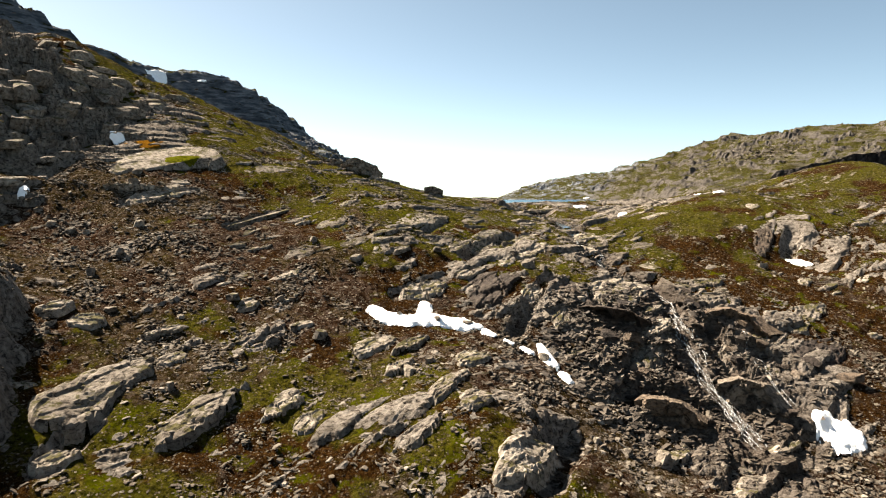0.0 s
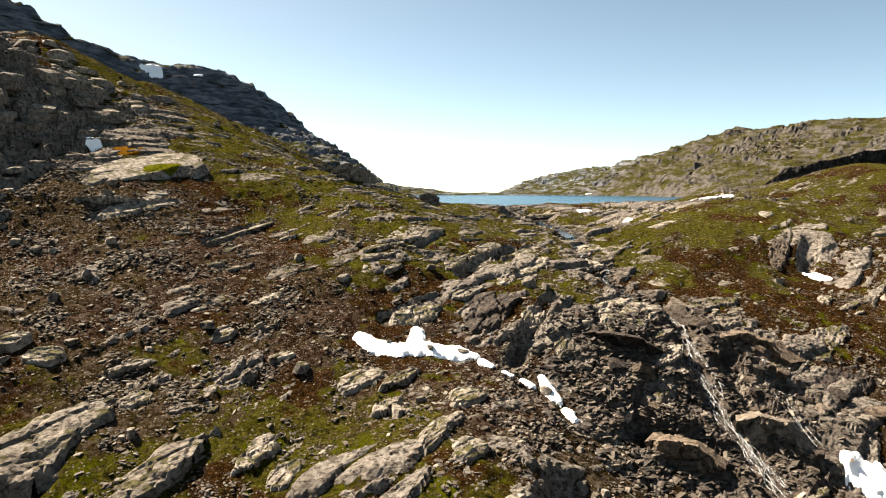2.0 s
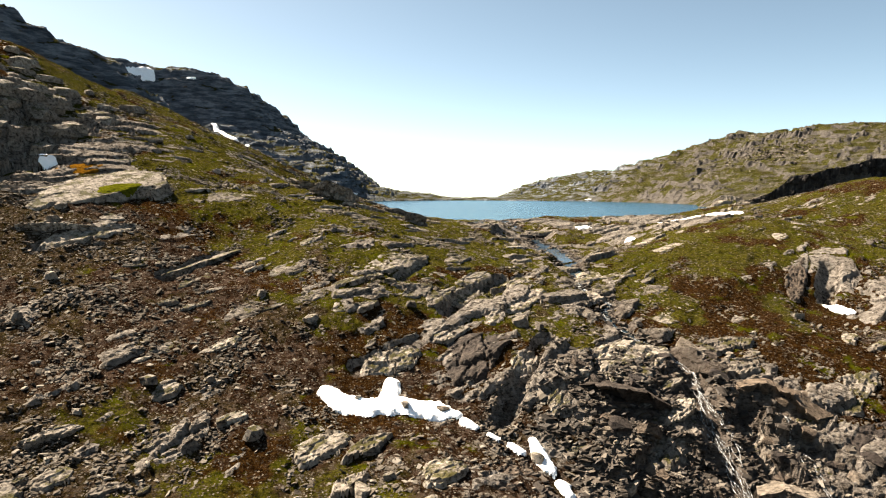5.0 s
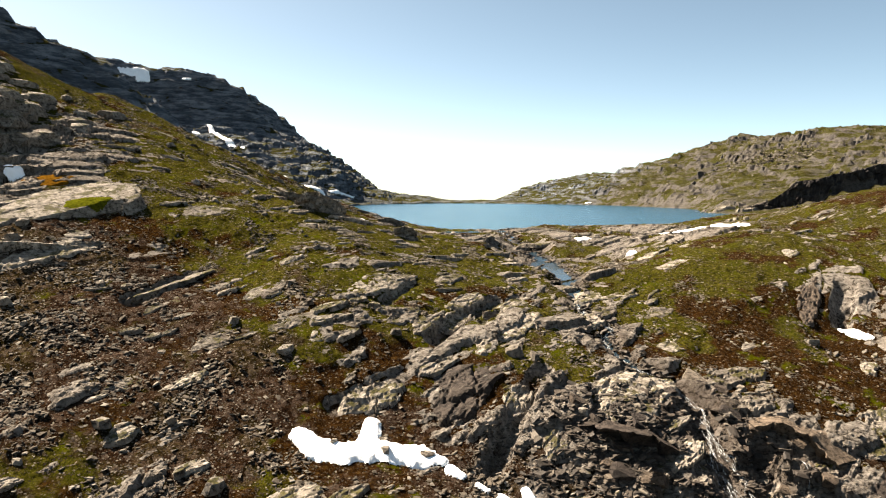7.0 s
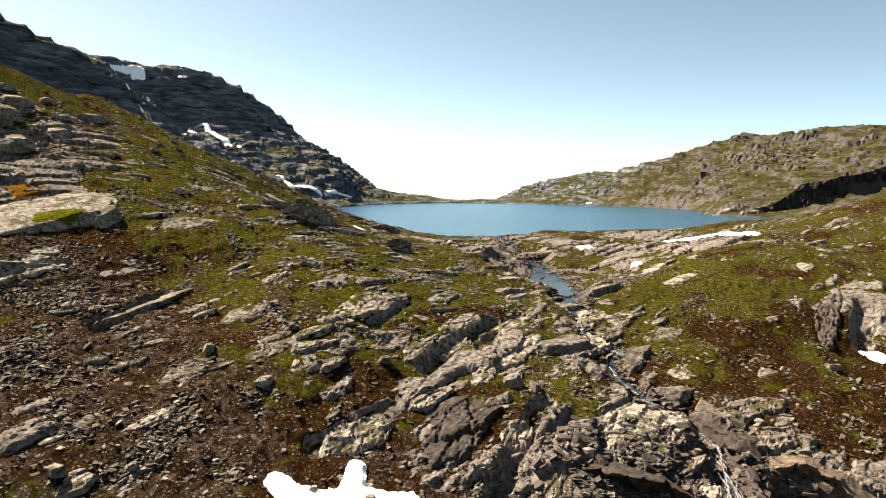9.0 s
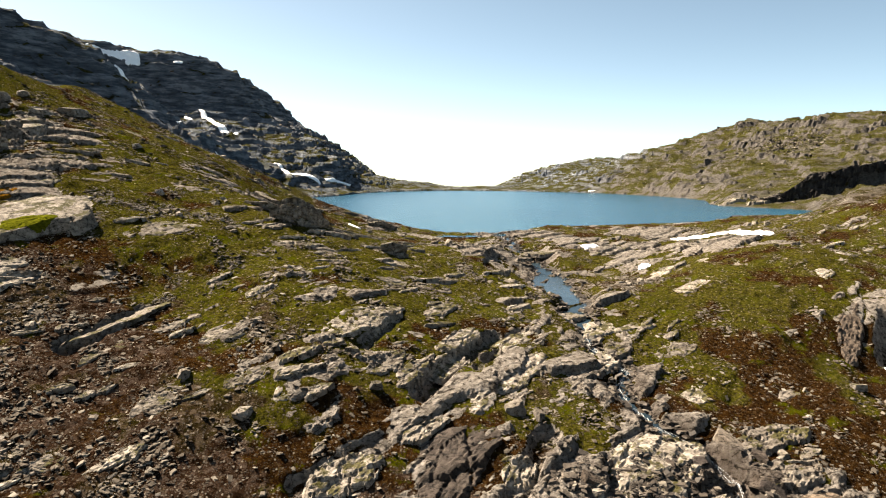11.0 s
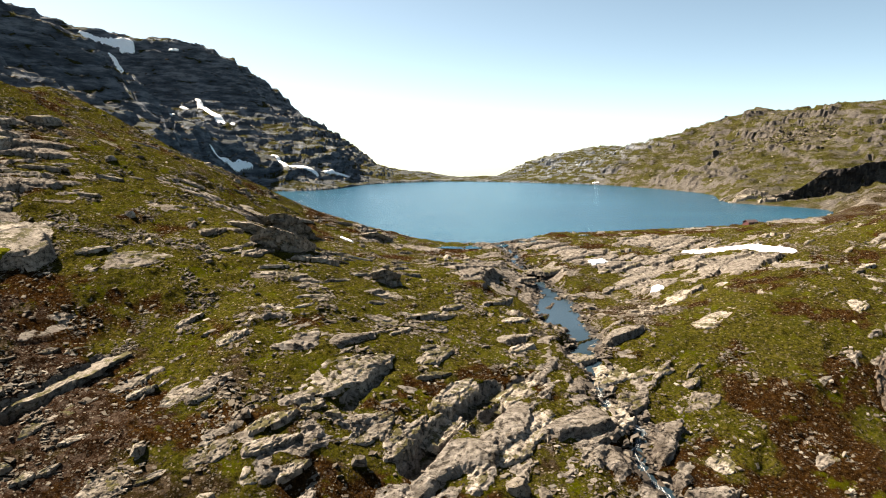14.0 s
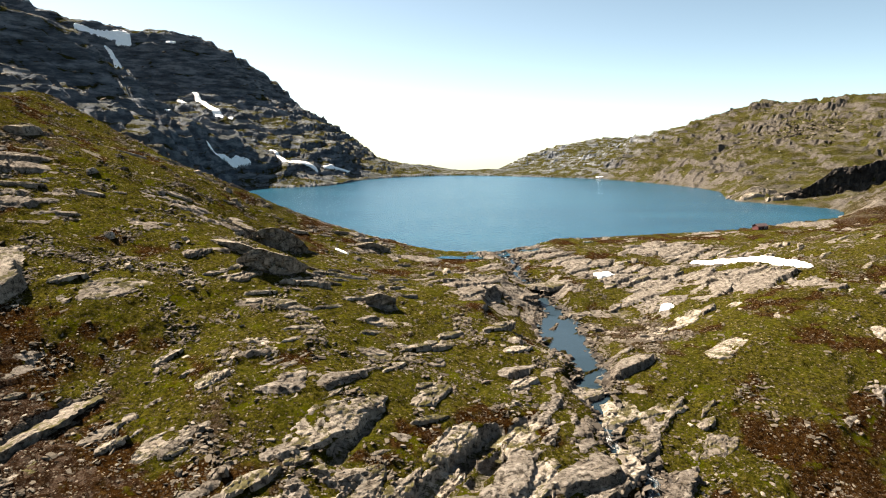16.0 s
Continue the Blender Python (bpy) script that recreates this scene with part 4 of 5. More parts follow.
def great_slab():
    """The broad pale slab high on the flank, with cushions of moss lying on it."""
    at = (-53.0, 126.0, 22.0, 11.5, radians(56), 1.9, 1601, 0.3)
    lie = lambda x, y: broad_land(x, y) + 0.10 * (y - at[1]) + 0.3
    ob = new("flat_rock", bed_mesh("flat_rock", *at[2:7], at[0], at[1], lie, 0.3))
    ob.location = (at[0], at[1], 0)
    tagged(ob, "broad pale gneiss slab with a thick dark edge", "rock slab", "rock slabs on the flank")
    for cx, cy, long, wide, mat, label in ((-59.3, 133.5, 7.0, 3.2, MOSS, "rusty orange moss cushion on the pale slab"), (-49.0, 125.5, 7.0, 3.0, GREEN_MOSS, "green moss cushion on the pale slab")):
        cushion = new("moss_cushion", moss_mesh(cx, cy, long, wide, mat, lambda x, y: lie(x, y) + bed(x, y, *at)[0]))
        cushion.location = (cx, cy, 0)
        tagged(cushion, label, "moss")


def moss_mesh(cx, cy, long, wide, mat, surface):
    """A cushion of moss draped over a surface, thick in the middle."""
    line = np.arange(-0.7 * long, 0.7 * long, 0.14)
    gx, gy = np.meshgrid(line, line)
    u, v = gx * 0.7 + gy * 0.7, gx * 0.7 - gy * 0.7
    r = np.hypot(u * 2 / long, v * 2 / wide) + 0.2 * fractal(gx + cx, gy + cy, 2.2, 77, 3)
    z = surface(gx + cx, gy + cy) + 0.22 * np.sqrt(np.clip(1 - r, 0, 1)) + 0.05 * fractal(gx, gy, 0.5, 79, 2) - 0.25 * smooth(0.95, 1.1, r)
    inside = r < 1.15
    index = -np.ones(gx.shape, int)
    index[inside] = np.arange(inside.sum())
    q = np.stack([index[:-1, :-1], index[:-1, 1:], index[1:, 1:], index[1:, :-1]], -1).reshape(-1, 4)
    me = bpy.data.meshes.new("moss_cushion")
    me.from_pydata(np.stack([gx, gy, z], -1)[inside].tolist(), [], q[(q >= 0).all(1)].tolist())
    me.materials.append(mat)
    return me


def moss_look(dark, light):
    def build(nt, bsdf):
        n = noise_at(nt, 3.0, 7, 0.7)
        nt.links.new(ramp(nt, n, [(0.35, dark), (0.65, light)]), bsdf.inputs["Base Color"])
        bsdf.inputs["Roughness"].default_value = 0.95
        bsdf.inputs["Specular IOR Level"].default_value = 0.0
        bump(nt, bsdf, n, 1.0, 0.2)
    return build


MOSS, GREEN_MOSS = material("rusty_moss", moss_look((0.05, 0.02, 0.002), (0.15, 0.07, 0.008))), material("green_moss", moss_look((0.03, 0.033, 0.002), (0.09, 0.09, 0.008)))
great_slab()
LEDGES = [rock_mesh("rock_ledge", 880 + k, (5.0, 3.2, 2.2), 0.5, True, 0.5) for k in range(6)]


def on_crag(x, y):
    best = np.full(x.shape, 1e9)
    for ax, ay in loop_points(CRAG_FEET[0] + CRAG_FEET[0][::-1], 4):
        best = np.minimum(best, np.hypot(x - ax, y - ay))
    return (x < -66) * (0.15 + 0.85 * np.exp(-(best / 7) ** 2))


kx, ky = scatter(85, 27, (-98, -64), (92, 176), on_crag)
rng = random.Random(91)
for k in range(len(kx)):
    s = 0.45 + 0.9 * rng.random() ** 1.6
    ob = new("rock_ledge", LEDGES[k % len(LEDGES)])
    ob.matrix_world = lay(float(kx[k]), float(ky[k]), 75 + rng.uniform(-30, 30), 0.1 * s, 0.25, rng.uniform(-6, 6)) @ Matrix.Diagonal((s * rng.uniform(0.9, 1.6), s, s * rng.uniform(0.7, 1.2), 1))
    tagged(ob, "weathered gneiss ledge jutting from the shaded crag", "rock", "ledges of the crag")
rocks([(136, 377, 5.5, 3.5)], "lake_rock", "pale rock standing out of the lake water", "rocks in the lake", 0.6, True, 20, 340)
beds([(141, 350, 18, 9, 10, 2.6), (150, 342, 16, 9, 20, 3.2), (134, 361, 9, 5, 15, 1.6)], "shore_rock", "grey rocky bank at the lake cove", "rocks on the shore", 1800, 1.0)
flush_slabs(130, 41, (-62, 90), (104, 205))
flush_slabs(36, 43, (-36, 8), (110, 170))
flush_slabs(45, 42, (-50, 70), (66, 108))


def build_shaded_rock(nt, bsdf):
    """The cove cliff's rock: its shade put into a near-black colour, streaked downwards."""
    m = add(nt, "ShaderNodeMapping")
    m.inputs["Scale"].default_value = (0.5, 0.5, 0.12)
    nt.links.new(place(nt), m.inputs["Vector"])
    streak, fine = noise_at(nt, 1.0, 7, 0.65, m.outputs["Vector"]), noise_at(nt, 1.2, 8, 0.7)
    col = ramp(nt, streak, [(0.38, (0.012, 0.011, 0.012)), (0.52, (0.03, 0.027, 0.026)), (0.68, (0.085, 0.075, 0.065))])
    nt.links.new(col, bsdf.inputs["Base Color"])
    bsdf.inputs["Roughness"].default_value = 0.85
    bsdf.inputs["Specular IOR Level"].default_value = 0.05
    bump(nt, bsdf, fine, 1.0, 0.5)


SHADED_ROCK = material("shaded_cliff_rock", build_shaded_rock)


def cliff_face(foot, cell, label, name="cliff", rugged=1.0, mat=None):
    """A cliff along rows of x, y, foot, top: upright split blocks in layers, leaning out a little above."""
    r = along(foot, cell)
    way = np.gradient(r[:, :2], axis=0)
    way /= np.linalg.norm(way, axis=1)[:, None] + 1e-9
    out = np.stack([way[:, 1], -way[:, 0]], 1)
    s = np.arange(len(r)) * cell
    ups = np.r_[np.linspace(-0.25, 1.0, 26), 0.99, 0.9, 0.75]
    back = np.r_[np.zeros(26), 1.2, 2.5, 4.0] * min(1.0, 1.6 * rugged)
    gs, gu = np.meshgrid(s, ups, indexing="ij")
    tall = (r[:, 3] - r[:, 2])[:, None]
    height = r[:, 2][:, None] + gu * tall * (1 + 0.14 * fractal(gs, gs * 0 + 3.0, 14, 903, 3))
    h1, c1 = blocks(gs, height, 3.4 * rugged, 4.5 * rugged, 0.12, 907, 0.5, 1.9)
    h2, c2 = blocks(gs, height, 1.4 * rugged, 1.6 * rugged, 0.12, 909, 0.2, 0.7)
    push = rugged * (h1 + h2 - 0.7 * (1 - c1) + 1.1 * np.clip(gu, 0, 1) + 2.5 * fractal(gs, gs * 0 + 9.0, 22 * rugged, 911, 2)) - back
    co = np.stack([r[:, 0][:, None] + out[:, 0][:, None] * push, r[:, 1][:, None] + out[:, 1][:, None] * push, height], -1).reshape(-1, 3)
    n, m = gs.shape
    faces = [(i * m + k, (i + 1) * m + k, (i + 1) * m + k + 1, i * m + k + 1) for i in range(n - 1) for k in range(m - 1)]
    me = bpy.data.meshes.new(name)
    me.from_pydata(co.tolist(), [], faces)
    me.materials.append(mat or SHADED_ROCK)
    return tagged(new(name, me), label, name.replace("_", " "))


# ---- loose boulders, counted, and the stones between them ----
def stony(x, y):
    z, m, heath, loose, wet = land(x, y, True)
    patch = smooth(-0.2, 0.5, fractal(x, y, 6, 501, 3))
    sd = np.where(y > 195, inside_distance(x, y, SHORE), 50)
    d, level = brook(x, y)
    view = smooth(0, 10, 0.80 * (y - 2) + 12 - np.abs(x))
    thick = smooth(0.15, 0.85, loose)
    bald = 1 - 0.95 * np.exp(-((x - 56) / 18) ** 2 - ((y - 137) / 20) ** 2)
    return bald * (0.018 + 0.8 * thick * (0.08 + 0.92 * patch ** 1.5) + 0.35 * patch ** 3) * (1 - 0.6 * m) * (sd > 0.5) * (d > 0.3) * view


BOULDERS = [rock_mesh("boulder", 600 + k, (1.0, 0.8, 0.62), 0.3, k % 2 == 0) for k in range(8)]
bx, by = scatter(230, 7, (-75, 85), (56, 200), stony)
bz = land(bx, by)
rng = random.Random(5)
for k in range(len(bx)):
    s = 0.55 + 1.5 * rng.random() ** 2.5
    ob = new("boulder", BOULDERS[k % len(BOULDERS)])
    ob.matrix_world = Matrix.LocRotScale((bx[k], by[k], bz[k] + 0.12 * s), Euler((rng.uniform(-0.3, 0.3), rng.uniform(-0.3, 0.3), rng.uniform(0, 6.3))), (s * rng.uniform(0.9, 1.4), s, s * rng.uniform(0.8, 1.2)))
    tagged(ob, "loose weathered grey boulder lying on the slope", "boulder", "loose boulders")


for k, (x, y, s) in enumerate(((3.2, 88.3, 1.3), (-5.9, 88.6, 0.9), (-27.4, 86.3, 1.7), (-18.8, 82.8, 1.2), (-12.1, 108.2, 1.2), (-0.9, 105, 1.2), (-20.2, 103.6, 1.5))):
    ob = new("boulder", BOULDERS[k])
    ob.matrix_world = Matrix.LocRotScale((x, y, float(land(np.array([x]), np.array([y]))[0]) + 0.3 * s), Euler((0.1, 0.15, k * 1.3)), (s * 1.2, s, s))
    tagged(ob, "single pale boulder standing out on the slope", "boulder", "loose boulders")


def stone_field(name, px, py, sizes, seed, label, mat=None):
    """Small angular stones, all in one mesh."""
    rng = np.random.default_rng(seed)
    n = len(px)
    box = np.array([(-1, -1, -1), (1, -1, -1), (1, 1, -1), (-1, 1, -1), (-1, -1, 1), (1, -1, 1), (1, 1, 1), (-1, 1, 1)], float) * 0.5
    shape = np.stack([rng.uniform(0.8, 1.5, n), rng.uniform(0.6, 1.0, n), rng.uniform(0.10, 0.30, n)], 1) * sizes[:, None]
    v = box[None] * (1 + rng.uniform(-0.38, 0.38, (n, 8, 3))) * shape[:, None, :]
    v[:, 4:, :2] *= rng.uniform(0.6, 1.0, (n, 1, 2))
    a, tx, ty = rng.uniform(0, 6.28, n), rng.normal(0, 0.25, n), rng.normal(0, 0.25, n)
    v[:, :, 2] += v[:, :, 0] * tx[:, None] + v[:, :, 1] * ty[:, None]
    c, s = np.cos(a)[:, None], np.sin(a)[:, None]
    x, y = v[:, :, 0] * c - v[:, :, 1] * s, v[:, :, 0] * s + v[:, :, 1] * c
    pz = land(px, py)
    co = np.stack([x + px[:, None], y + py[:, None], v[:, :, 2] + (pz + 0.06 * sizes)[:, None]], -1).reshape(-1, 3)
    face = np.array([(4, 5, 6, 7), (0, 1, 5, 4), (1, 2, 6, 5), (2, 3, 7, 6), (3, 0, 4, 7)])
    quads = (np.arange(n)[:, None, None] * 8 + face[None]).reshape(-1, 4).astype(np.int32)
    me = bpy.data.meshes.new(name)
    me.vertices.add(len(co))
    me.vertices.foreach_set("co", co.astype(np.float32).ravel())
    me.loops.add(quads.size)
    me.loops.foreach_set("vertex_index", quads.ravel())
    me.polygons.add(len(quads))
    me.polygons.foreach_set("loop_start", np.arange(0, quads.size, 4, dtype=np.int32))
    me.update(calc_edges=True)
    me.materials.append(mat or STONES)
    me.polygons.foreach_set("use_smooth", np.zeros(len(me.polygons), bool))
    return tagged(new(name, me), label, "stones", kind="stuff")


def build_wet_stones(nt, bsdf):
    """Dark wet rubble: black, brown and rusty pieces."""
    geo = nt.nodes.new("ShaderNodeNewGeometry")
    col = ramp(nt, geo.outputs["Random Per Island"], [(0.0, (0.008, 0.007, 0.007)), (0.45, (0.026, 0.021, 0.018)), (0.75, (0.055, 0.043, 0.034)), (0.92, (0.12, 0.10, 0.08)), (1.0, (0.20, 0.175, 0.14))])
    col = mix(nt, 0.4, col, ramp(nt, noise_at(nt, 5.0, 5, 0.7), [(0.3, (0.01, 0.008, 0.007)), (0.7, (0.08, 0.065, 0.05))]))
    nt.links.new(col, bsdf.inputs["Base Color"])
    bsdf.inputs["Roughness"].default_value = 0.6
    bsdf.inputs["Specular IOR Level"].default_value = 0.15
    bump(nt, bsdf, noise_at(nt, 8.0, 5, 0.7), 0.7, 0.06)


WET_STONES = material("wet_rubble", build_wet_stones)


def sizes_of(n, seed, low, high, power):
    return low + (high - low) * np.random.default_rng(seed).random(n) ** power


qx, qy = scatter(60000, 21, (-75, 85), (54, 150), stony)
stone_field("loose_stones", qx, qy, sizes_of(len(qx), 3, 0.09, 0.62, 5.0), 31, "angular grey and brown stones strewn over the slope")
qx, qy = scatter(40000, 22, (-85, 100), (120, 215), stony)
stone_field("loose_stones", qx, qy, sizes_of(len(qx), 4, 0.12, 0.65, 5.0), 32, "pale angular stones strewn over the lip")


def ravine(x, y):
    d, level = brook(x, y)
    return np.exp(-(((x - 27) / 13) ** 2 + ((y - 85) / 12) ** 2) ** 2) * (0.25 + 0.75 * smooth(-0.2, 0.3, grain(x, y, 5, 821))) * (d > 0.4) * (np.hypot(x - 13.4, y - 83.8) > 2.6) * (np.hypot(x - 15.1, y - 80.2) > 1.5)


qx, qy = scatter(9000, 23, (12, 52), (68, 106), ravine)
stone_field("wet_rubble", qx, qy, sizes_of(len(qx), 6, 0.16, 1.0, 3.0), 33, "dark wet angular rubble in the ravine", WET_STONES)


def plate_mesh(seed):
    """A split block of bedded rock, sharp-edged."""
    rng = np.random.default_rng(seed)
    bm = bmesh.new()
    bmesh.ops.create_cube(bm, size=2.0)
    for k in range(9):
        a = rng.uniform(0, 2 * math.pi)
        n = Vector((math.cos(a), math.sin(a), rng.uniform(-0.25, 0.3) if k < 6 else rng.uniform(1.5, 4.0))).normalized()
        done = bmesh.ops.bisect_plane(bm, geom=bm.verts[:] + bm.edges[:] + bm.faces[:], plane_co=n * rng.uniform(0.72, 1.0), plane_no=n, clear_outer=True)
        edges = [e for e in done["geom_cut"] if isinstance(e, bmesh.types.BMEdge)]
        if len(edges) > 2:
            bmesh.ops.contextual_create(bm, geom=edges)
    for v in bm.verts:
        v.co = Vector((v.co.x * 0.5, v.co.y * 0.36, v.co.z * 0.16))
    bmesh.ops.bevel(bm, geom=bm.edges[:], offset=0.008, segments=1, affect="EDGES", clamp_overlap=True)
    me = bpy.data.meshes.new("rock_plate")
    bm.to_mesh(me)
    bm.free()
    me.materials.append(SPLIT)
    return me


def gully_walls(x, y):
    d, level = brook(x, y)
    return np.exp(-(((x - 34) / 14) ** 2 + ((y - 88) / 13) ** 2) ** 2) * (d > 2.0) * (np.hypot(x - 46.6, y - 77) > 4.5)


PLATES = [plate_mesh(850 + k) for k in range(14)]
qx, qy = scatter(130, 24, (18, 54), (72, 106), gully_walls)
qz = land(qx, qy)
rng = random.Random(77)
for k in range(len(qx)):
    s = 0.7 + 2.2 * rng.random() ** 2.2
    ob = new("rock_plate", PLATES[k % len(PLATES)])
    ob.matrix_world = Matrix.Translation((qx[k], qy[k], qz[k] + 0.03 * s)) @ Euler((radians(rng.uniform(-14, 28)), radians(rng.uniform(-8, 34)), radians(rng.uniform(-75, 60)))).to_matrix().to_4x4() @ Matrix.Diagonal((s * rng.uniform(0.8, 1.5), s, s * rng.uniform(0.8, 1.6), 1))
    tagged(ob, "sharp-edged plate of split gneiss in the ravine", "rock", "split rock of the ravine")


def hillside(x, y):
    sd = inside_distance(x, y, SHORE)
    return smooth(1, 6, sd) * (0.2 + 0.8 * smooth(-0.3, 0.4, fractal(x, y, 40, 831, 3)))


qx, qy = scatter(4500, 25, (95, 330), (250, 660), hillside)
stone_field("hillside_boulders", qx, qy, sizes_of(len(qx), 7, 0.35, 1.6, 3.5), 34, "grey boulders and ledges strewn over the hillside")
qx, qy = scatter(3000, 26, (-260, -60), (270, 640), hillside)
stone_field("hillside_boulders", qx, qy, sizes_of(len(qx), 8, 0.5, 2.4, 3.0), 35, "dark boulders strewn below the mountain")


def scree(x, y):
    return np.exp(-((x - 232) / 20) ** 2 - ((y - 488) / 26) ** 2)


qx, qy = scatter(1500, 28, (190, 280), (430, 550), scree)
stone_field("scree", qx, qy, sizes_of(len(qx), 9, 0.5, 1.8, 2.0), 36, "pale mauve-grey scree high on the hillside")


# ---- snow ----
def snow_patch(name, blobs, cell, thick, label, seed):
    """Old snow: a smooth union of round patches with a melted, uneven rim, lying on the ground."""
    b = np.array(blobs, float)
    pad = b[:, 2].max() * 2.6
    xs = np.arange(b[:, 0].min() - pad, b[:, 0].max() + pad, cell)
    ys = np.arange(b[:, 1].min() - pad, b[:, 1].max() + pad, cell)
    gx, gy = np.meshgrid(xs, ys)
    field = np.zeros(gx.shape)
    spread_of = 1.15
    for (ax, ay, ar), (cx, cy, cr) in zip(b, np.vstack([b[1:], b[-1:]])):
        ex, ey = cx - ax, cy - ay
        t = np.clip(((gx - ax) * ex + (gy - ay) * ey) / (ex * ex + ey * ey + 1e-9), 0, 1)
        d = np.hypot(gx - ax - t * ex, gy - ay - t * ey) / (ar + (cr - ar) * t)
        field = np.maximum(field, np.exp(-2.2 * (d / spread_of) ** 2))
    r = b[:, 2].mean()
    f = field - np.exp(-2.2) + 0.11 * fractal(gx, gy, r * 1.3, seed, 5, 0.6)
    ground_z = land(gx, gy)
    z = ground_z.copy()
    for k in range(30):
        for axis in (0, 1):
            z = (z + np.roll(z, 1, axis) + np.roll(z, -1, axis)) / 3
    top = ground_z.copy()
    for k in range(3):
        for axis in (0, 1):
            top = np.maximum(top, np.maximum(np.roll(top, 1, axis), np.roll(top, -1, axis)))
    for k in range(16):
        for axis in (0, 1):
            top = (top + np.roll(top, 1, axis) + np.roll(top, -1, axis)) / 3
    z = 0.35 * z + 0.65 * np.maximum(z, top) + thick * (smooth(-0.01, 0.3, f) + 0.15) - 2.0 * thick * smooth(0.005, -0.05, f)
    inside = (f > -0.07) & (field > 0.05)
    index = -np.ones(gx.shape, int)
    index[inside] = np.arange(inside.sum())
    q = np.stack([index[:-1, :-1], index[:-1, 1:], index[1:, 1:], index[1:, :-1]], -1).reshape(-1, 4)
    q = q[(q >= 0).all(1)]
    me = bpy.data.meshes.new(name)
    me.from_pydata(np.stack([gx, gy, z], -1)[inside].tolist(), [], q.tolist())
    me.polygons.foreach_set("use_smooth", np.ones(len(me.polygons), bool))
    me.materials.append(SNOW)
    return tagged(new(name, me), label, "snow patch", "snow patches")


PATCHES = {
    "in a hollow of the brown slope": [(-9.6, 89.3, 0.7), (-7.6, 87.9, 1.15), (-4.9, 87.4, 1.25), (-2.5, 87.9, 1.2), (-2.5, 91.6, 0.8), (-2.5, 88.2, 1.1), (0.5, 88.1, 1.15), (3.0, 88.2, 1.1), (4.8, 87.7, 0.5)],
    "small, on the wet rocks of the gully": [(5.6, 86.8, 0.55), (6.7, 86.1, 0.4)],
    "a remnant between the wet rocks": [(8.2, 85.3, 0.35), (9.0, 84.9, 0.3)],
    "a remnant at the gully's edge": [(10.4, 84.5, 0.5), (11.2, 83.9, 0.5)],
    "in the rocky gully": [(12.7, 85.8, 0.5), (13.2, 84.3, 0.85), (13.7, 82.8, 0.8), (14.2, 82.0, 0.4)],
    "at the foot of the gully": [(15, 80.7, 0.7), (15.3, 79.8, 0.6)],
    "rounded, on the scree by the waterfall": [(45.5, 78.1, 0.9), (45.8, 77.2, 1.4), (46.4, 76.8, 1.9), (47.5, 76.6, 1.6), (48.3, 76.2, 1.2)],
    "small, below the rock outcrop": [(63.9, 121.8, 0.8), (64.9, 120.6, 0.8), (65.9, 119.7, 0.7)],
    "long and flat near the lake shore": [(60.5, 196.5, 0.9), (64.1, 192.3, 1.8), (68.0, 189.0, 2.2), (69.8, 183.2, 2.0), (71.0, 177.5, 1.5), (71.5, 172.5, 0.9)],
    "small, between rock slabs": [(37.3, 183.9, 1.1), (38.9, 184.7, 1.1)],
    "small, beside a rock slab": [(44.1, 164.1, 1)],
    "small, under the shaded crag": [(-65, 132.8, 0.8), (-64, 133.6, 0.6)],
    "small, at the foot of the crag": [(-65.2, 103.7, 0.7)],
    "narrow, on the grassy flank": [(-14.9, 187.7, 0.7), (-13.2, 187.0, 0.4)],
}
FAR_PATCHES = {
    "broad, on the mountain top": [(-270.7, 566.6, 1.8), (-260.4, 570.5, 3.4), (-249.9, 575.6, 3.0), (-240.1, 579, 4.2), (-243.8, 575.4, 3)],
    "in a gully high on the mountain": [(-250.4, 567.7, 1.2), (-246, 566.7, 1.6), (-240.5, 563.5, 2.6), (-234, 560, 2.4)],
    "in a gully on the dark mountain side": [(-186.1, 567.1, 1.4), (-175.6, 554.9, 2.6), (-166.1, 545.2, 3.2), (-154.5, 534.9, 3.0), (-147.9, 535.4, 1.6)],
    "thin streak on the mountain side": [(-192.9, 554.1, 1.0), (-186, 552.5, 1.5), (-178.5, 551.3, 1.2)],
    "long streak above the far shore": [(-108.5, 490.6, 1.6), (-97.6, 480.5, 2.2), (-86.5, 478.8, 2.6), (-78.0, 481.1, 1.8)],
    "low streak above the far shore": [(-75.8, 492.5, 1.2), (-68.5, 512.1, 1.5), (-62.7, 520.5, 1.3)],
    "streak at the foot of the mountain": [(-120.2, 408.3, 0.9), (-115.8, 419.9, 1.5), (-112.4, 433.8, 1.7), (-108.1, 441.0, 1.0)],
    "small, high on the spur": [(-141.9, 410.7, 1.0), (-140.5, 411.5, 0.8)],
    "small, on the far shore": [(112.5, 533, 0.9), (116, 532, 1.0)],
    "small, on the mountain crest": [(-212.6, 590.2, 1.9), (-208.0, 592.3, 1.2)],
}
for k, (where, blobs) in enumerate([*PATCHES.items(), *FAR_PATCHES.items()]):
    far_off = blobs[0][1] > 300
    if far_off:
        blobs = [(q[0], q[1], q[2] * 0.72) for q in blobs]
    snow_patch("snow_patch", blobs, 0.3 if far_off else 0.11, 0.4 if far_off else 0.10 + 0.16 * min(1.5, sum(q[2] for q in blobs) / len(blobs)), "old white snow, " + where, 700 + k)


def waterside(x, y):
    d, level = brook(x, y)
    return np.exp(-((d - 0.5) / 0.6) ** 2) * (y < 206)


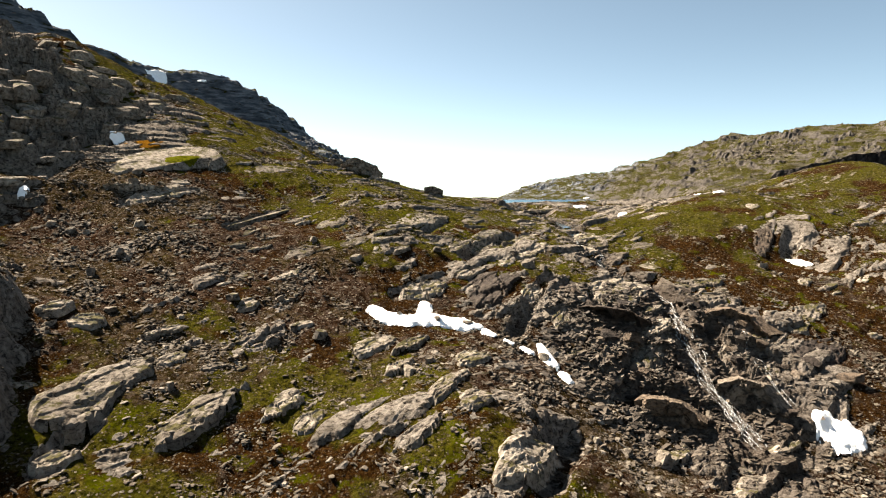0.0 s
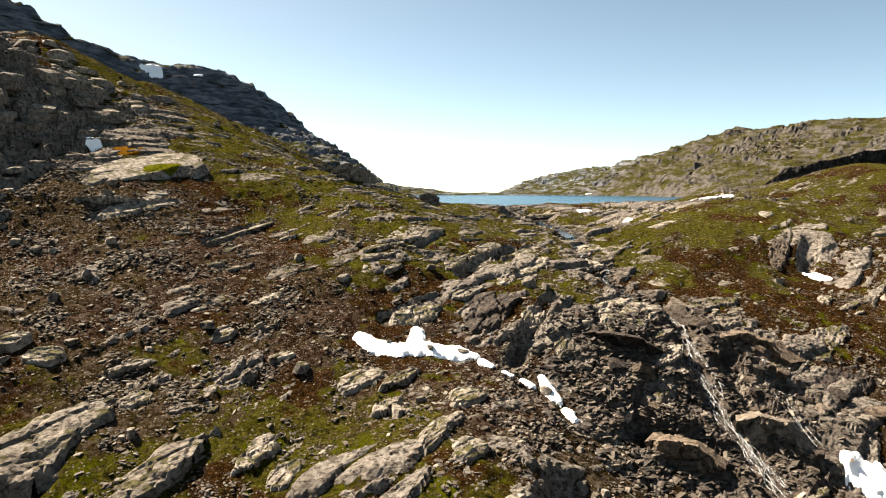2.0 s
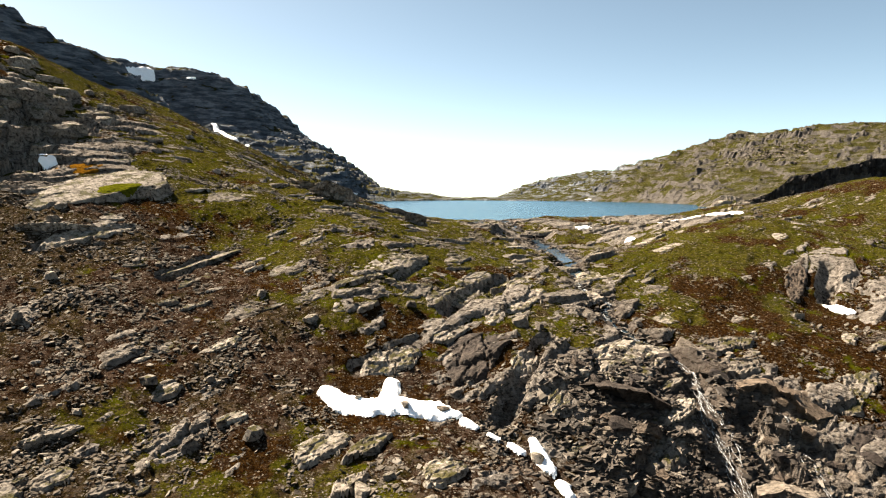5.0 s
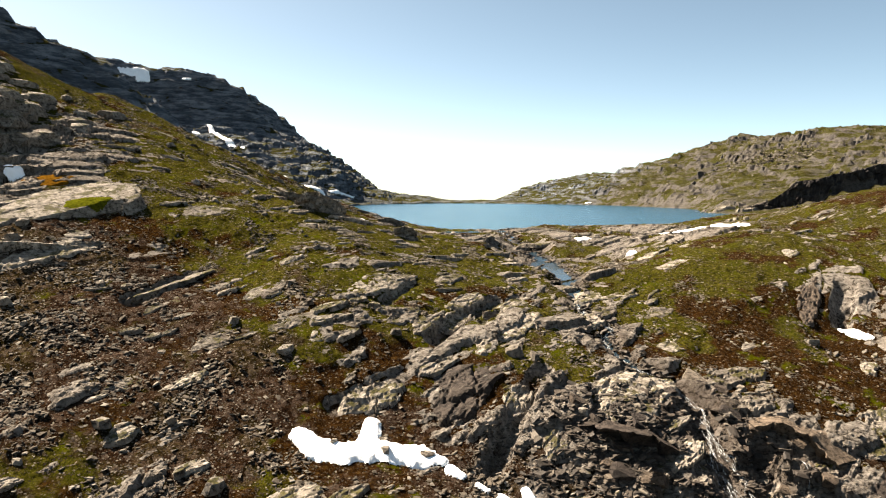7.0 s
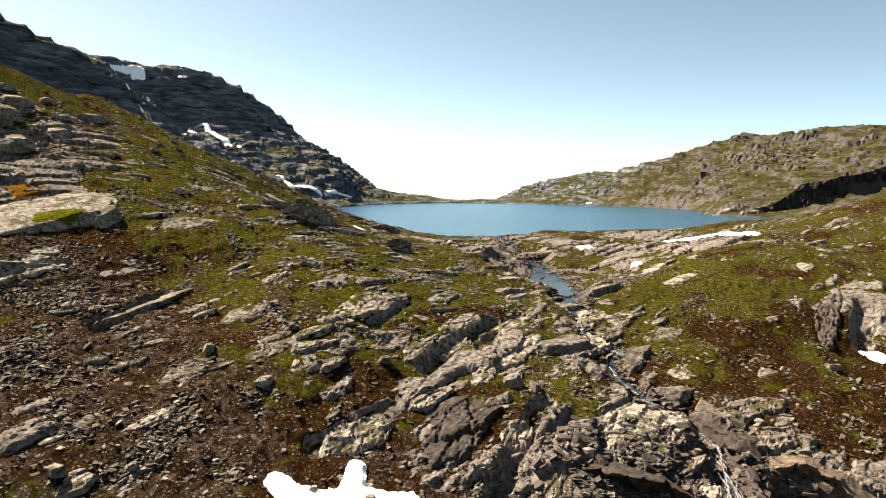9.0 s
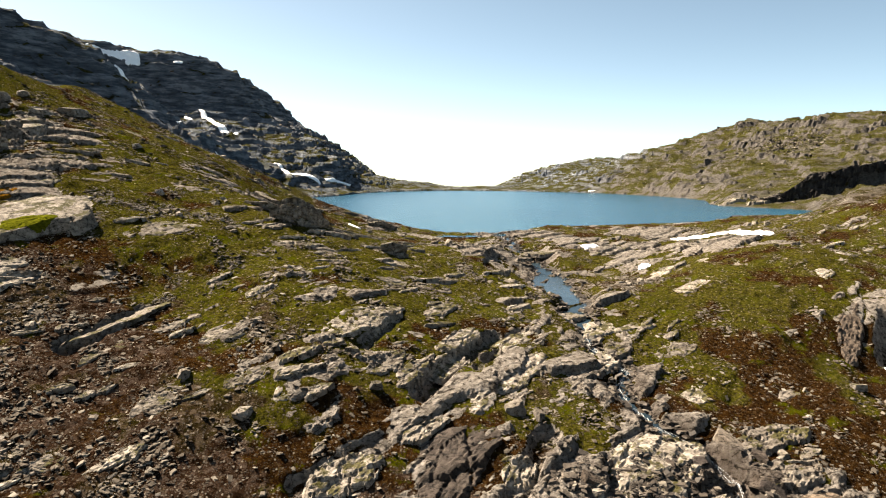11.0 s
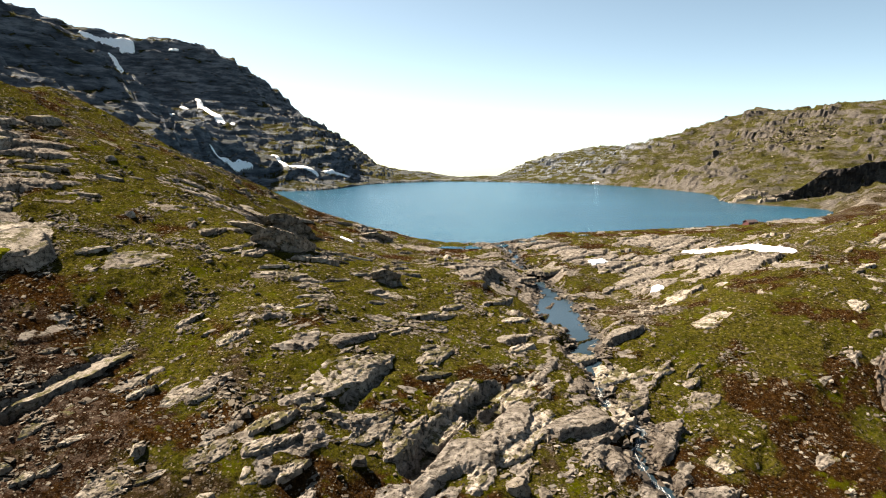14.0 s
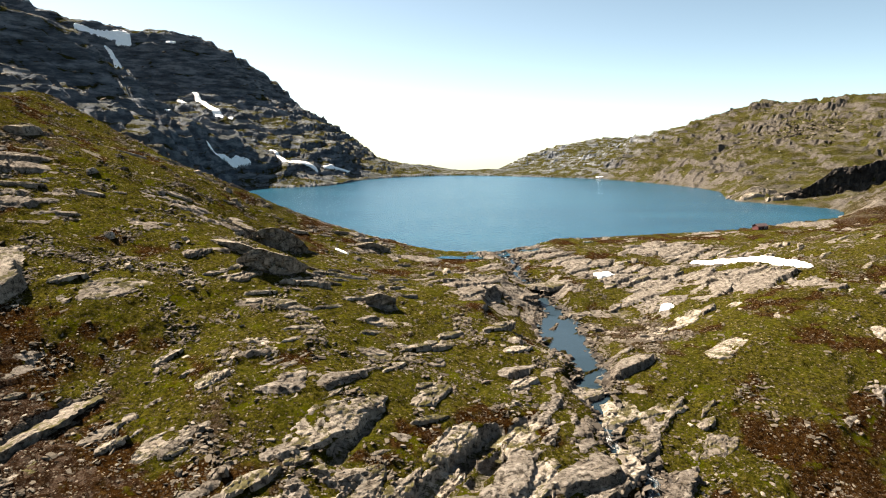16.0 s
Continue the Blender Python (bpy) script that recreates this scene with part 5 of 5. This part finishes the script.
qx, qy = scatter(1800, 29, (16, 38), (104, 206), lambda x, y: waterside(x, y))
stone_field("brook_stones", qx, qy, sizes_of(len(qx), 10, 0.2, 1.1, 2.5), 37, "wet stones along the edges of the brook", WET_STONES)


# ---- running water ----
def build_brook(nt, bsdf):
    bsdf.inputs["Base Color"].default_value = (0.012, 0.022, 0.03, 1)
    bsdf.inputs["Roughness"].default_value = 0.08
    bsdf.inputs["IOR"].default_value = 1.33
    bump(nt, bsdf, noise_at(nt, 3.0, 4, 0.6), 0.35, 0.08)


def build_foam(nt, bsdf):
    col = ramp(nt, noise_at(nt, 5.0, 5, 0.6), [(0.40, (0.16, 0.165, 0.17)), (0.62, (0.62, 0.64, 0.65))])
    nt.links.new(col, bsdf.inputs["Base Color"])
    bsdf.inputs["Roughness"].default_value = 0.4
    run = add(nt, "ShaderNodeMapping")
    run.inputs["Scale"].default_value = (7.0, 0.9, 0.9)
    nt.links.new(place(nt), run.inputs["Vector"])
    nt.links.new(math_node(nt, "MULTIPLY", step_mask(nt, noise_at(nt, 1.3, 6, 0.7, run.outputs["Vector"]), 0.36, 0.66), 0.7), bsdf.inputs["Alpha"])
    bump(nt, bsdf, noise_at(nt, 8.0, 4, 0.6), 0.6, 0.06)


BROOK, FOAM = material("brook_water", build_brook), material("white_water", build_foam)


def along(rows, step):
    """Points every few centimetres along rows of numbers."""
    rows = np.array(rows, float)
    d = np.r_[0, np.cumsum(np.linalg.norm(np.diff(rows[:, :2], axis=0), axis=1))]
    at = np.arange(0, d[-1], step)
    return np.stack([np.interp(at, d, rows[:, k]) for k in range(rows.shape[1])], 1)


def ribbon(name, rows, across, mat, extra, waver, seed):
    """A sheet of water along rows of x, y, level, half width."""
    r = along(rows, 0.4)
    way = np.gradient(r[:, :2], axis=0)
    way /= np.linalg.norm(way, axis=1)[:, None] + 1e-9
    side = np.stack([-way[:, 1], way[:, 0]], 1)
    shift = waver * grain(np.arange(len(r)) * 0.4, np.full(len(r), seed * 3.1), 2.5, seed)
    verts = []
    for k in range(across + 1):
        o = (k / across * 2 - 1) * (r[:, 3] + extra) + shift
        verts.append(np.stack([r[:, 0] + side[:, 0] * o, r[:, 1] + side[:, 1] * o, r[:, 2]], 1))
    co = np.concatenate(verts)
    n = len(r)
    faces = [(k * n + i, k * n + i + 1, (k + 1) * n + i + 1, (k + 1) * n + i) for k in range(across) for i in range(n - 1)]
    me = bpy.data.meshes.new(name)
    me.from_pydata(co.tolist(), [], faces)
    me.polygons.foreach_set("use_smooth", np.ones(len(me.polygons), bool))
    me.materials.append(mat)
    return me


tagged(new("brook", ribbon("brook", STREAM[:20], 4, BROOK, 1.0, 0.2, 1)), "clear dark brook running from the lake over bedrock", "brook", kind="structure")


def white_water(name, rows, strands, label, seed, width):
    """Falling water: a bundle of thin white strands on the rock."""
    top = new(name)
    top.location = (rows[0][0], rows[0][1], rows[0][2])
    tagged(top, label, "waterfall")
    rng = random.Random(seed)
    for k in range(strands):
        r = along([q[:3] for q in rows], 0.35)
        n = len(r)
        a, b = sorted((rng.random(), rng.random()))
        a, b = (0.0, 1.0) if k < 2 else (a * 0.7, max(b, a * 0.7 + 0.25))
        i, j = int(a * (n - 1)), max(int(b * (n - 1)), int(a * (n - 1)) + 4)
        r = r[i:j + 1]
        way = np.gradient(r[:, :2], axis=0)
        way /= np.linalg.norm(way, axis=1)[:, None] + 1e-9
        side = np.stack([-way[:, 1], way[:, 0]], 1)
        t = np.arange(len(r)) * 0.35
        spread_out = np.linspace(a, b, len(r))
        off = (rng.uniform(-1, 1) * width * (0.3 + spread_out) + 0.85 * grain(t, np.full(len(r), seed + k * 5.7), 1.9, seed + k)) * (0.4 if k < 1 else 1)
        px, py = r[:, 0] + side[:, 0] * off, r[:, 1] + side[:, 1] * off
        pz = np.maximum(land(px, py), r[:, 2] + 0.02) + 0.06
        half = rng.uniform(0.015, 0.05) * (1.5 if k < 2 else 1.0) * (0.6 + 0.8 * np.abs(grain(t, np.full(len(r), 9.1 + k), 1.1, seed + 40 + k)))
        v = []
        for s, lift in ((-1, 0.0), (-0.5, 0.07), (0.5, 0.07), (1, 0.0)):
            v.append(np.stack([px + side[:, 0] * half * s, py + side[:, 1] * half * s, pz + lift], 1))
        m = len(r)
        faces = [(q * m + e, q * m + e + 1, (q + 1) * m + e + 1, (q + 1) * m + e) for q in range(3) for e in range(m - 1)]
        me = bpy.data.meshes.new("strand")
        me.from_pydata((np.concatenate(v) - np.array(top.location)).tolist(), [], faces)
        me.polygons.foreach_set("use_smooth", np.ones(len(me.polygons), bool))
        me.materials.append(FOAM)
        ob = new("strand", me)
        ob.parent = top
    return top


white_water("waterfall", STREAM[19:], 14, "thin white waterfall running down dark wet rock", 11, 0.7)
white_water("waterfall", [(33.4, 95, -15), (34.3, 91.5, -16.9), (34.8, 88.5, -18.2), (34.4, 85, -20)], 6, "thin white side branch of the waterfall", 13, 0.35)
white_water("waterfall", [(34.2, 82.3, -22.5), (35.2, 79.5, -24.3), (36.4, 77, -25.8), (37.2, 74.5, -27.0)], 9, "white water fanning out below the waterfall", 17, 1.3)
white_water("cascade", STREAM[12:20], 8, "white cascade of the brook between rock blocks", 31, 0.4)
white_water("cascade", [(41, 91, -18), (41.5, 86, -20), (42, 82, -22), (42.5, 79, -23.5)], 4, "thin trickle of white water on dark rock", 51, 0.7)
white_water("cascade", [(19.8, 204, -0.1), (20.5, 197, -0.5)], 3, "small white rapid at the lake's outlet", 61, 0.3)


# ---- the hut by the lake ----
def build_red(nt, bsdf):
    m = add(nt, "ShaderNodeMapping")
    m.inputs["Scale"].default_value = (6.0, 6.0, 0.4)
    nt.links.new(place(nt), m.inputs["Vector"])
    col = ramp(nt, noise_at(nt, 3.0, 4, 0.6, m.outputs["Vector"]), [(0.3, (0.035, 0.005, 0.006)), (0.7, (0.07, 0.009, 0.010))])
    nt.links.new(col, bsdf.inputs["Base Color"])
    bsdf.inputs["Roughness"].default_value = 0.7


def build_roof(nt, bsdf):
    col = ramp(nt, noise_at(nt, 2.5, 5, 0.6), [(0.3, (0.035, 0.022, 0.022)), (0.7, (0.07, 0.045, 0.045))])
    nt.links.new(col, bsdf.inputs["Base Color"])
    bsdf.inputs["Roughness"].default_value = 0.6


def build_trim(nt, bsdf):
    col = ramp(nt, noise_at(nt, 4.0, 4, 0.6), [(0.3, (0.6, 0.58, 0.55)), (0.7, (0.78, 0.77, 0.74))])
    nt.links.new(col, bsdf.inputs["Base Color"])
    bsdf.inputs["Roughness"].default_value = 0.6


def build_pane(nt, bsdf):
    bsdf.inputs["Base Color"].default_value = (0.02, 0.025, 0.03, 1)
    bsdf.inputs["Roughness"].default_value = 0.05


RED, ROOF, TRIM, PANE = material("red_boards", build_red), material("roofing_felt", build_roof), material("white_paint", build_trim), material("window_glass", build_pane)


def part(name, bm, mat, parent, label=""):
    me = bpy.data.meshes.new(name)
    bm.to_mesh(me)
    bm.free()
    me.materials.append(mat)
    ob = new(name, me)
    ob.parent = parent
    return tagged(ob, label)


def box(lo, hi, bevel=0.0):
    bm = bmesh.new()
    bmesh.ops.create_cube(bm, size=1.0)
    for v in bm.verts:
        v.co = Vector([lo[k] + (v.co[k] + 0.5) * (hi[k] - lo[k]) for k in range(3)])
    if bevel:
        bmesh.ops.bevel(bm, geom=bm.edges[:], offset=bevel, segments=1, affect="EDGES")
    return bm


def hut(x, y, turn):
    long, deep, tall, peak = 3.5, 2.4, 1.5, 2.15
    top = new("hut")
    z = float(land(np.array([x]), np.array([y]))[0])
    top.matrix_world = Matrix.Translation((x, y, z - 0.6)) @ Matrix.Rotation(radians(turn), 4, "Z")
    tagged(top, "small red wooden hut with a dark gabled roof by the lake", "hut")
    part("foundation", box((-long / 2 + 0.05, -deep / 2 + 0.05, -0.7), (long / 2 - 0.05, deep / 2 - 0.05, 0.15), 0.03), STONES, top, "grey stone footing")
    bm = bmesh.new()
    ring = [(-deep / 2, 0.15), (deep / 2, 0.15), (deep / 2, tall), (0, peak), (-deep / 2, tall)]
    a = [bm.verts.new((-long / 2, p, q)) for p, q in ring]
    b = [bm.verts.new((long / 2, p, q)) for p, q in ring]
    bm.faces.new(a[::-1]), bm.faces.new(b)
    for k in range(5):
        bm.faces.new((a[k], a[(k + 1) % 5], b[(k + 1) % 5], b[k]))
    wall = part("wall", bm, RED, top)
    for k in range(13):
        at = -long / 2 + 0.1 + k * 0.275
        part("batten", box((at - 0.025, -deep / 2 - 0.03, 0.15), (at + 0.025, -deep / 2 - 0.002, tall), 0.004), RED, wall)
    for s in (-1, 1):
        bm = box((-long / 2 - 0.25, 0.0, 0.0), (long / 2 + 0.25, 1.45, 0.09), 0.015)
        slope = math.atan2(peak - tall, deep / 2)
        bm.transform(Matrix.Translation((0, 0, peak + 0.02)) @ Matrix.Rotation(math.pi if s < 0 else 0, 4, "Z") @ Matrix.Rotation(-slope, 4, "X"))
        part("roof", bm, ROOF, top)
    door = part("door", box((-1.3, -deep / 2 - 0.06, 0.17), (-0.55, -deep / 2 - 0.005, 1.42), 0.01), ROOF, top, "dark plank door")
    part("handle", box((-0.68, -deep / 2 - 0.1, 0.85), (-0.64, -deep / 2 - 0.06, 0.97), 0.006), TRIM, door)
    frame_ob = part("window", box((0.45, -deep / 2 - 0.06, 0.75), (1.25, -deep / 2 - 0.005, 1.4), 0.01), TRIM, top, "small white-framed window")
    for k in (0, 1):
        part("pane", box((0.51 + k * 0.36, -deep / 2 - 0.068, 0.81), (0.83 + k * 0.36, -deep / 2 - 0.061, 1.34)), PANE, frame_ob)
    return top


hut(97.3, 246.5, 20)
# steps of bedrock on the slopes, their steep faces in shade: x, y, foot, top
STEPS = [[(-33, 175, 10.4, 11.8), (-28, 172.5, 8, 10.0), (-22, 174, 5.4, 7.4), (-17, 178, 3.7, 4.6)], [(-29, 155, 9.8, 10.6), (-24, 152.5, 8.6, 10.6), (-18, 154, 6.4, 8.0), (-12, 158, 4.4, 5.0)],
         [(-35.5, 107.8, -4.4, -2.8), (-32.1, 110.8, -3.7, -1.7), (-29.5, 114, -2.6, -0.7), (-27, 118, -1.2, 0.0)], [(-56, 110, 2.8, 4.2), (-52, 111.5, 2.5, 4.3), (-47, 114, 2.1, 3.9), (-43, 117.5, 2.0, 3.0)]]
# undercut rock walls of the ravine: x, y, foot, top
RAVINE_WALLS = [[(19.0, 93.3, -14.2, -13.0), (21.9, 92.3, -14.8, -12.4), (25.7, 91.9, -15.4, -12.8), (28.8, 91.6, -16.0, -14.8)], [(23.4, 79.0, -23.3, -21.9), (25.4, 77.8, -24.3, -20.7), (28.3, 77.2, -25.0, -21.0), (31.1, 76.0, -25.9, -23.5)], [(34.6, 82.3, -22.5, -20.6), (37.1, 81.3, -23.3, -19.3), (39.7, 80.8, -23.9, -19.9), (41.9, 78.3, -25.5, -23.9)], [(38.5, 96.2, -15.3, -14.1), (41.7, 96.0, -15.7, -13.5), (44.7, 94.5, -16.6, -14.4), (46.3, 91.7, -18.1, -16.9)]]
for foot in RAVINE_WALLS:
    cliff_face([(x, y, low, low + 0.75 * (top - low)) for x, y, low, top in foot], 0.2, "dark bedded rock face beside the waterfall", "cliff", 0.7, SPLIT)
# outcrops above the near shore with steep shaded faces: x, y, foot, top
SHORE_OUTCROPS = [[(-26.8, 170.8, 7.9, 9.6), (-23.8, 169.5, 6.8, 10.5), (-21.6, 173.1, 5.6, 9.3), (-18.6, 177.1, 4.4, 5.9)], [(-22.3, 147.5, 7.8, 9.1), (-19.3, 147.0, 7.0, 10.5), (-15.9, 148.2, 6.2, 9.2), (-13.8, 153.1, 5.5, 6.6)], [(-12.4, 196.2, 2.7, 3.8), (-9.3, 197.2, 1.8, 3.9), (-5.7, 199.2, 1.0, 2.3)], [(-4.0, 145.8, 2.6, 4.2), (-2.5, 145.7, 2.2, 4.4), (-0.6, 146.9, 1.7, 3.5)]]
for foot in SHORE_OUTCROPS:
    cliff_face(foot, 0.25, "dark weathered outcrop with a steep shaded face", "rock_outcrop", 0.55, ROCK)
for foot in STEPS:
    cliff_face(foot, 0.25, "dark layered step of bedrock with a shaded face", "rock_step", 0.4, ROCK)
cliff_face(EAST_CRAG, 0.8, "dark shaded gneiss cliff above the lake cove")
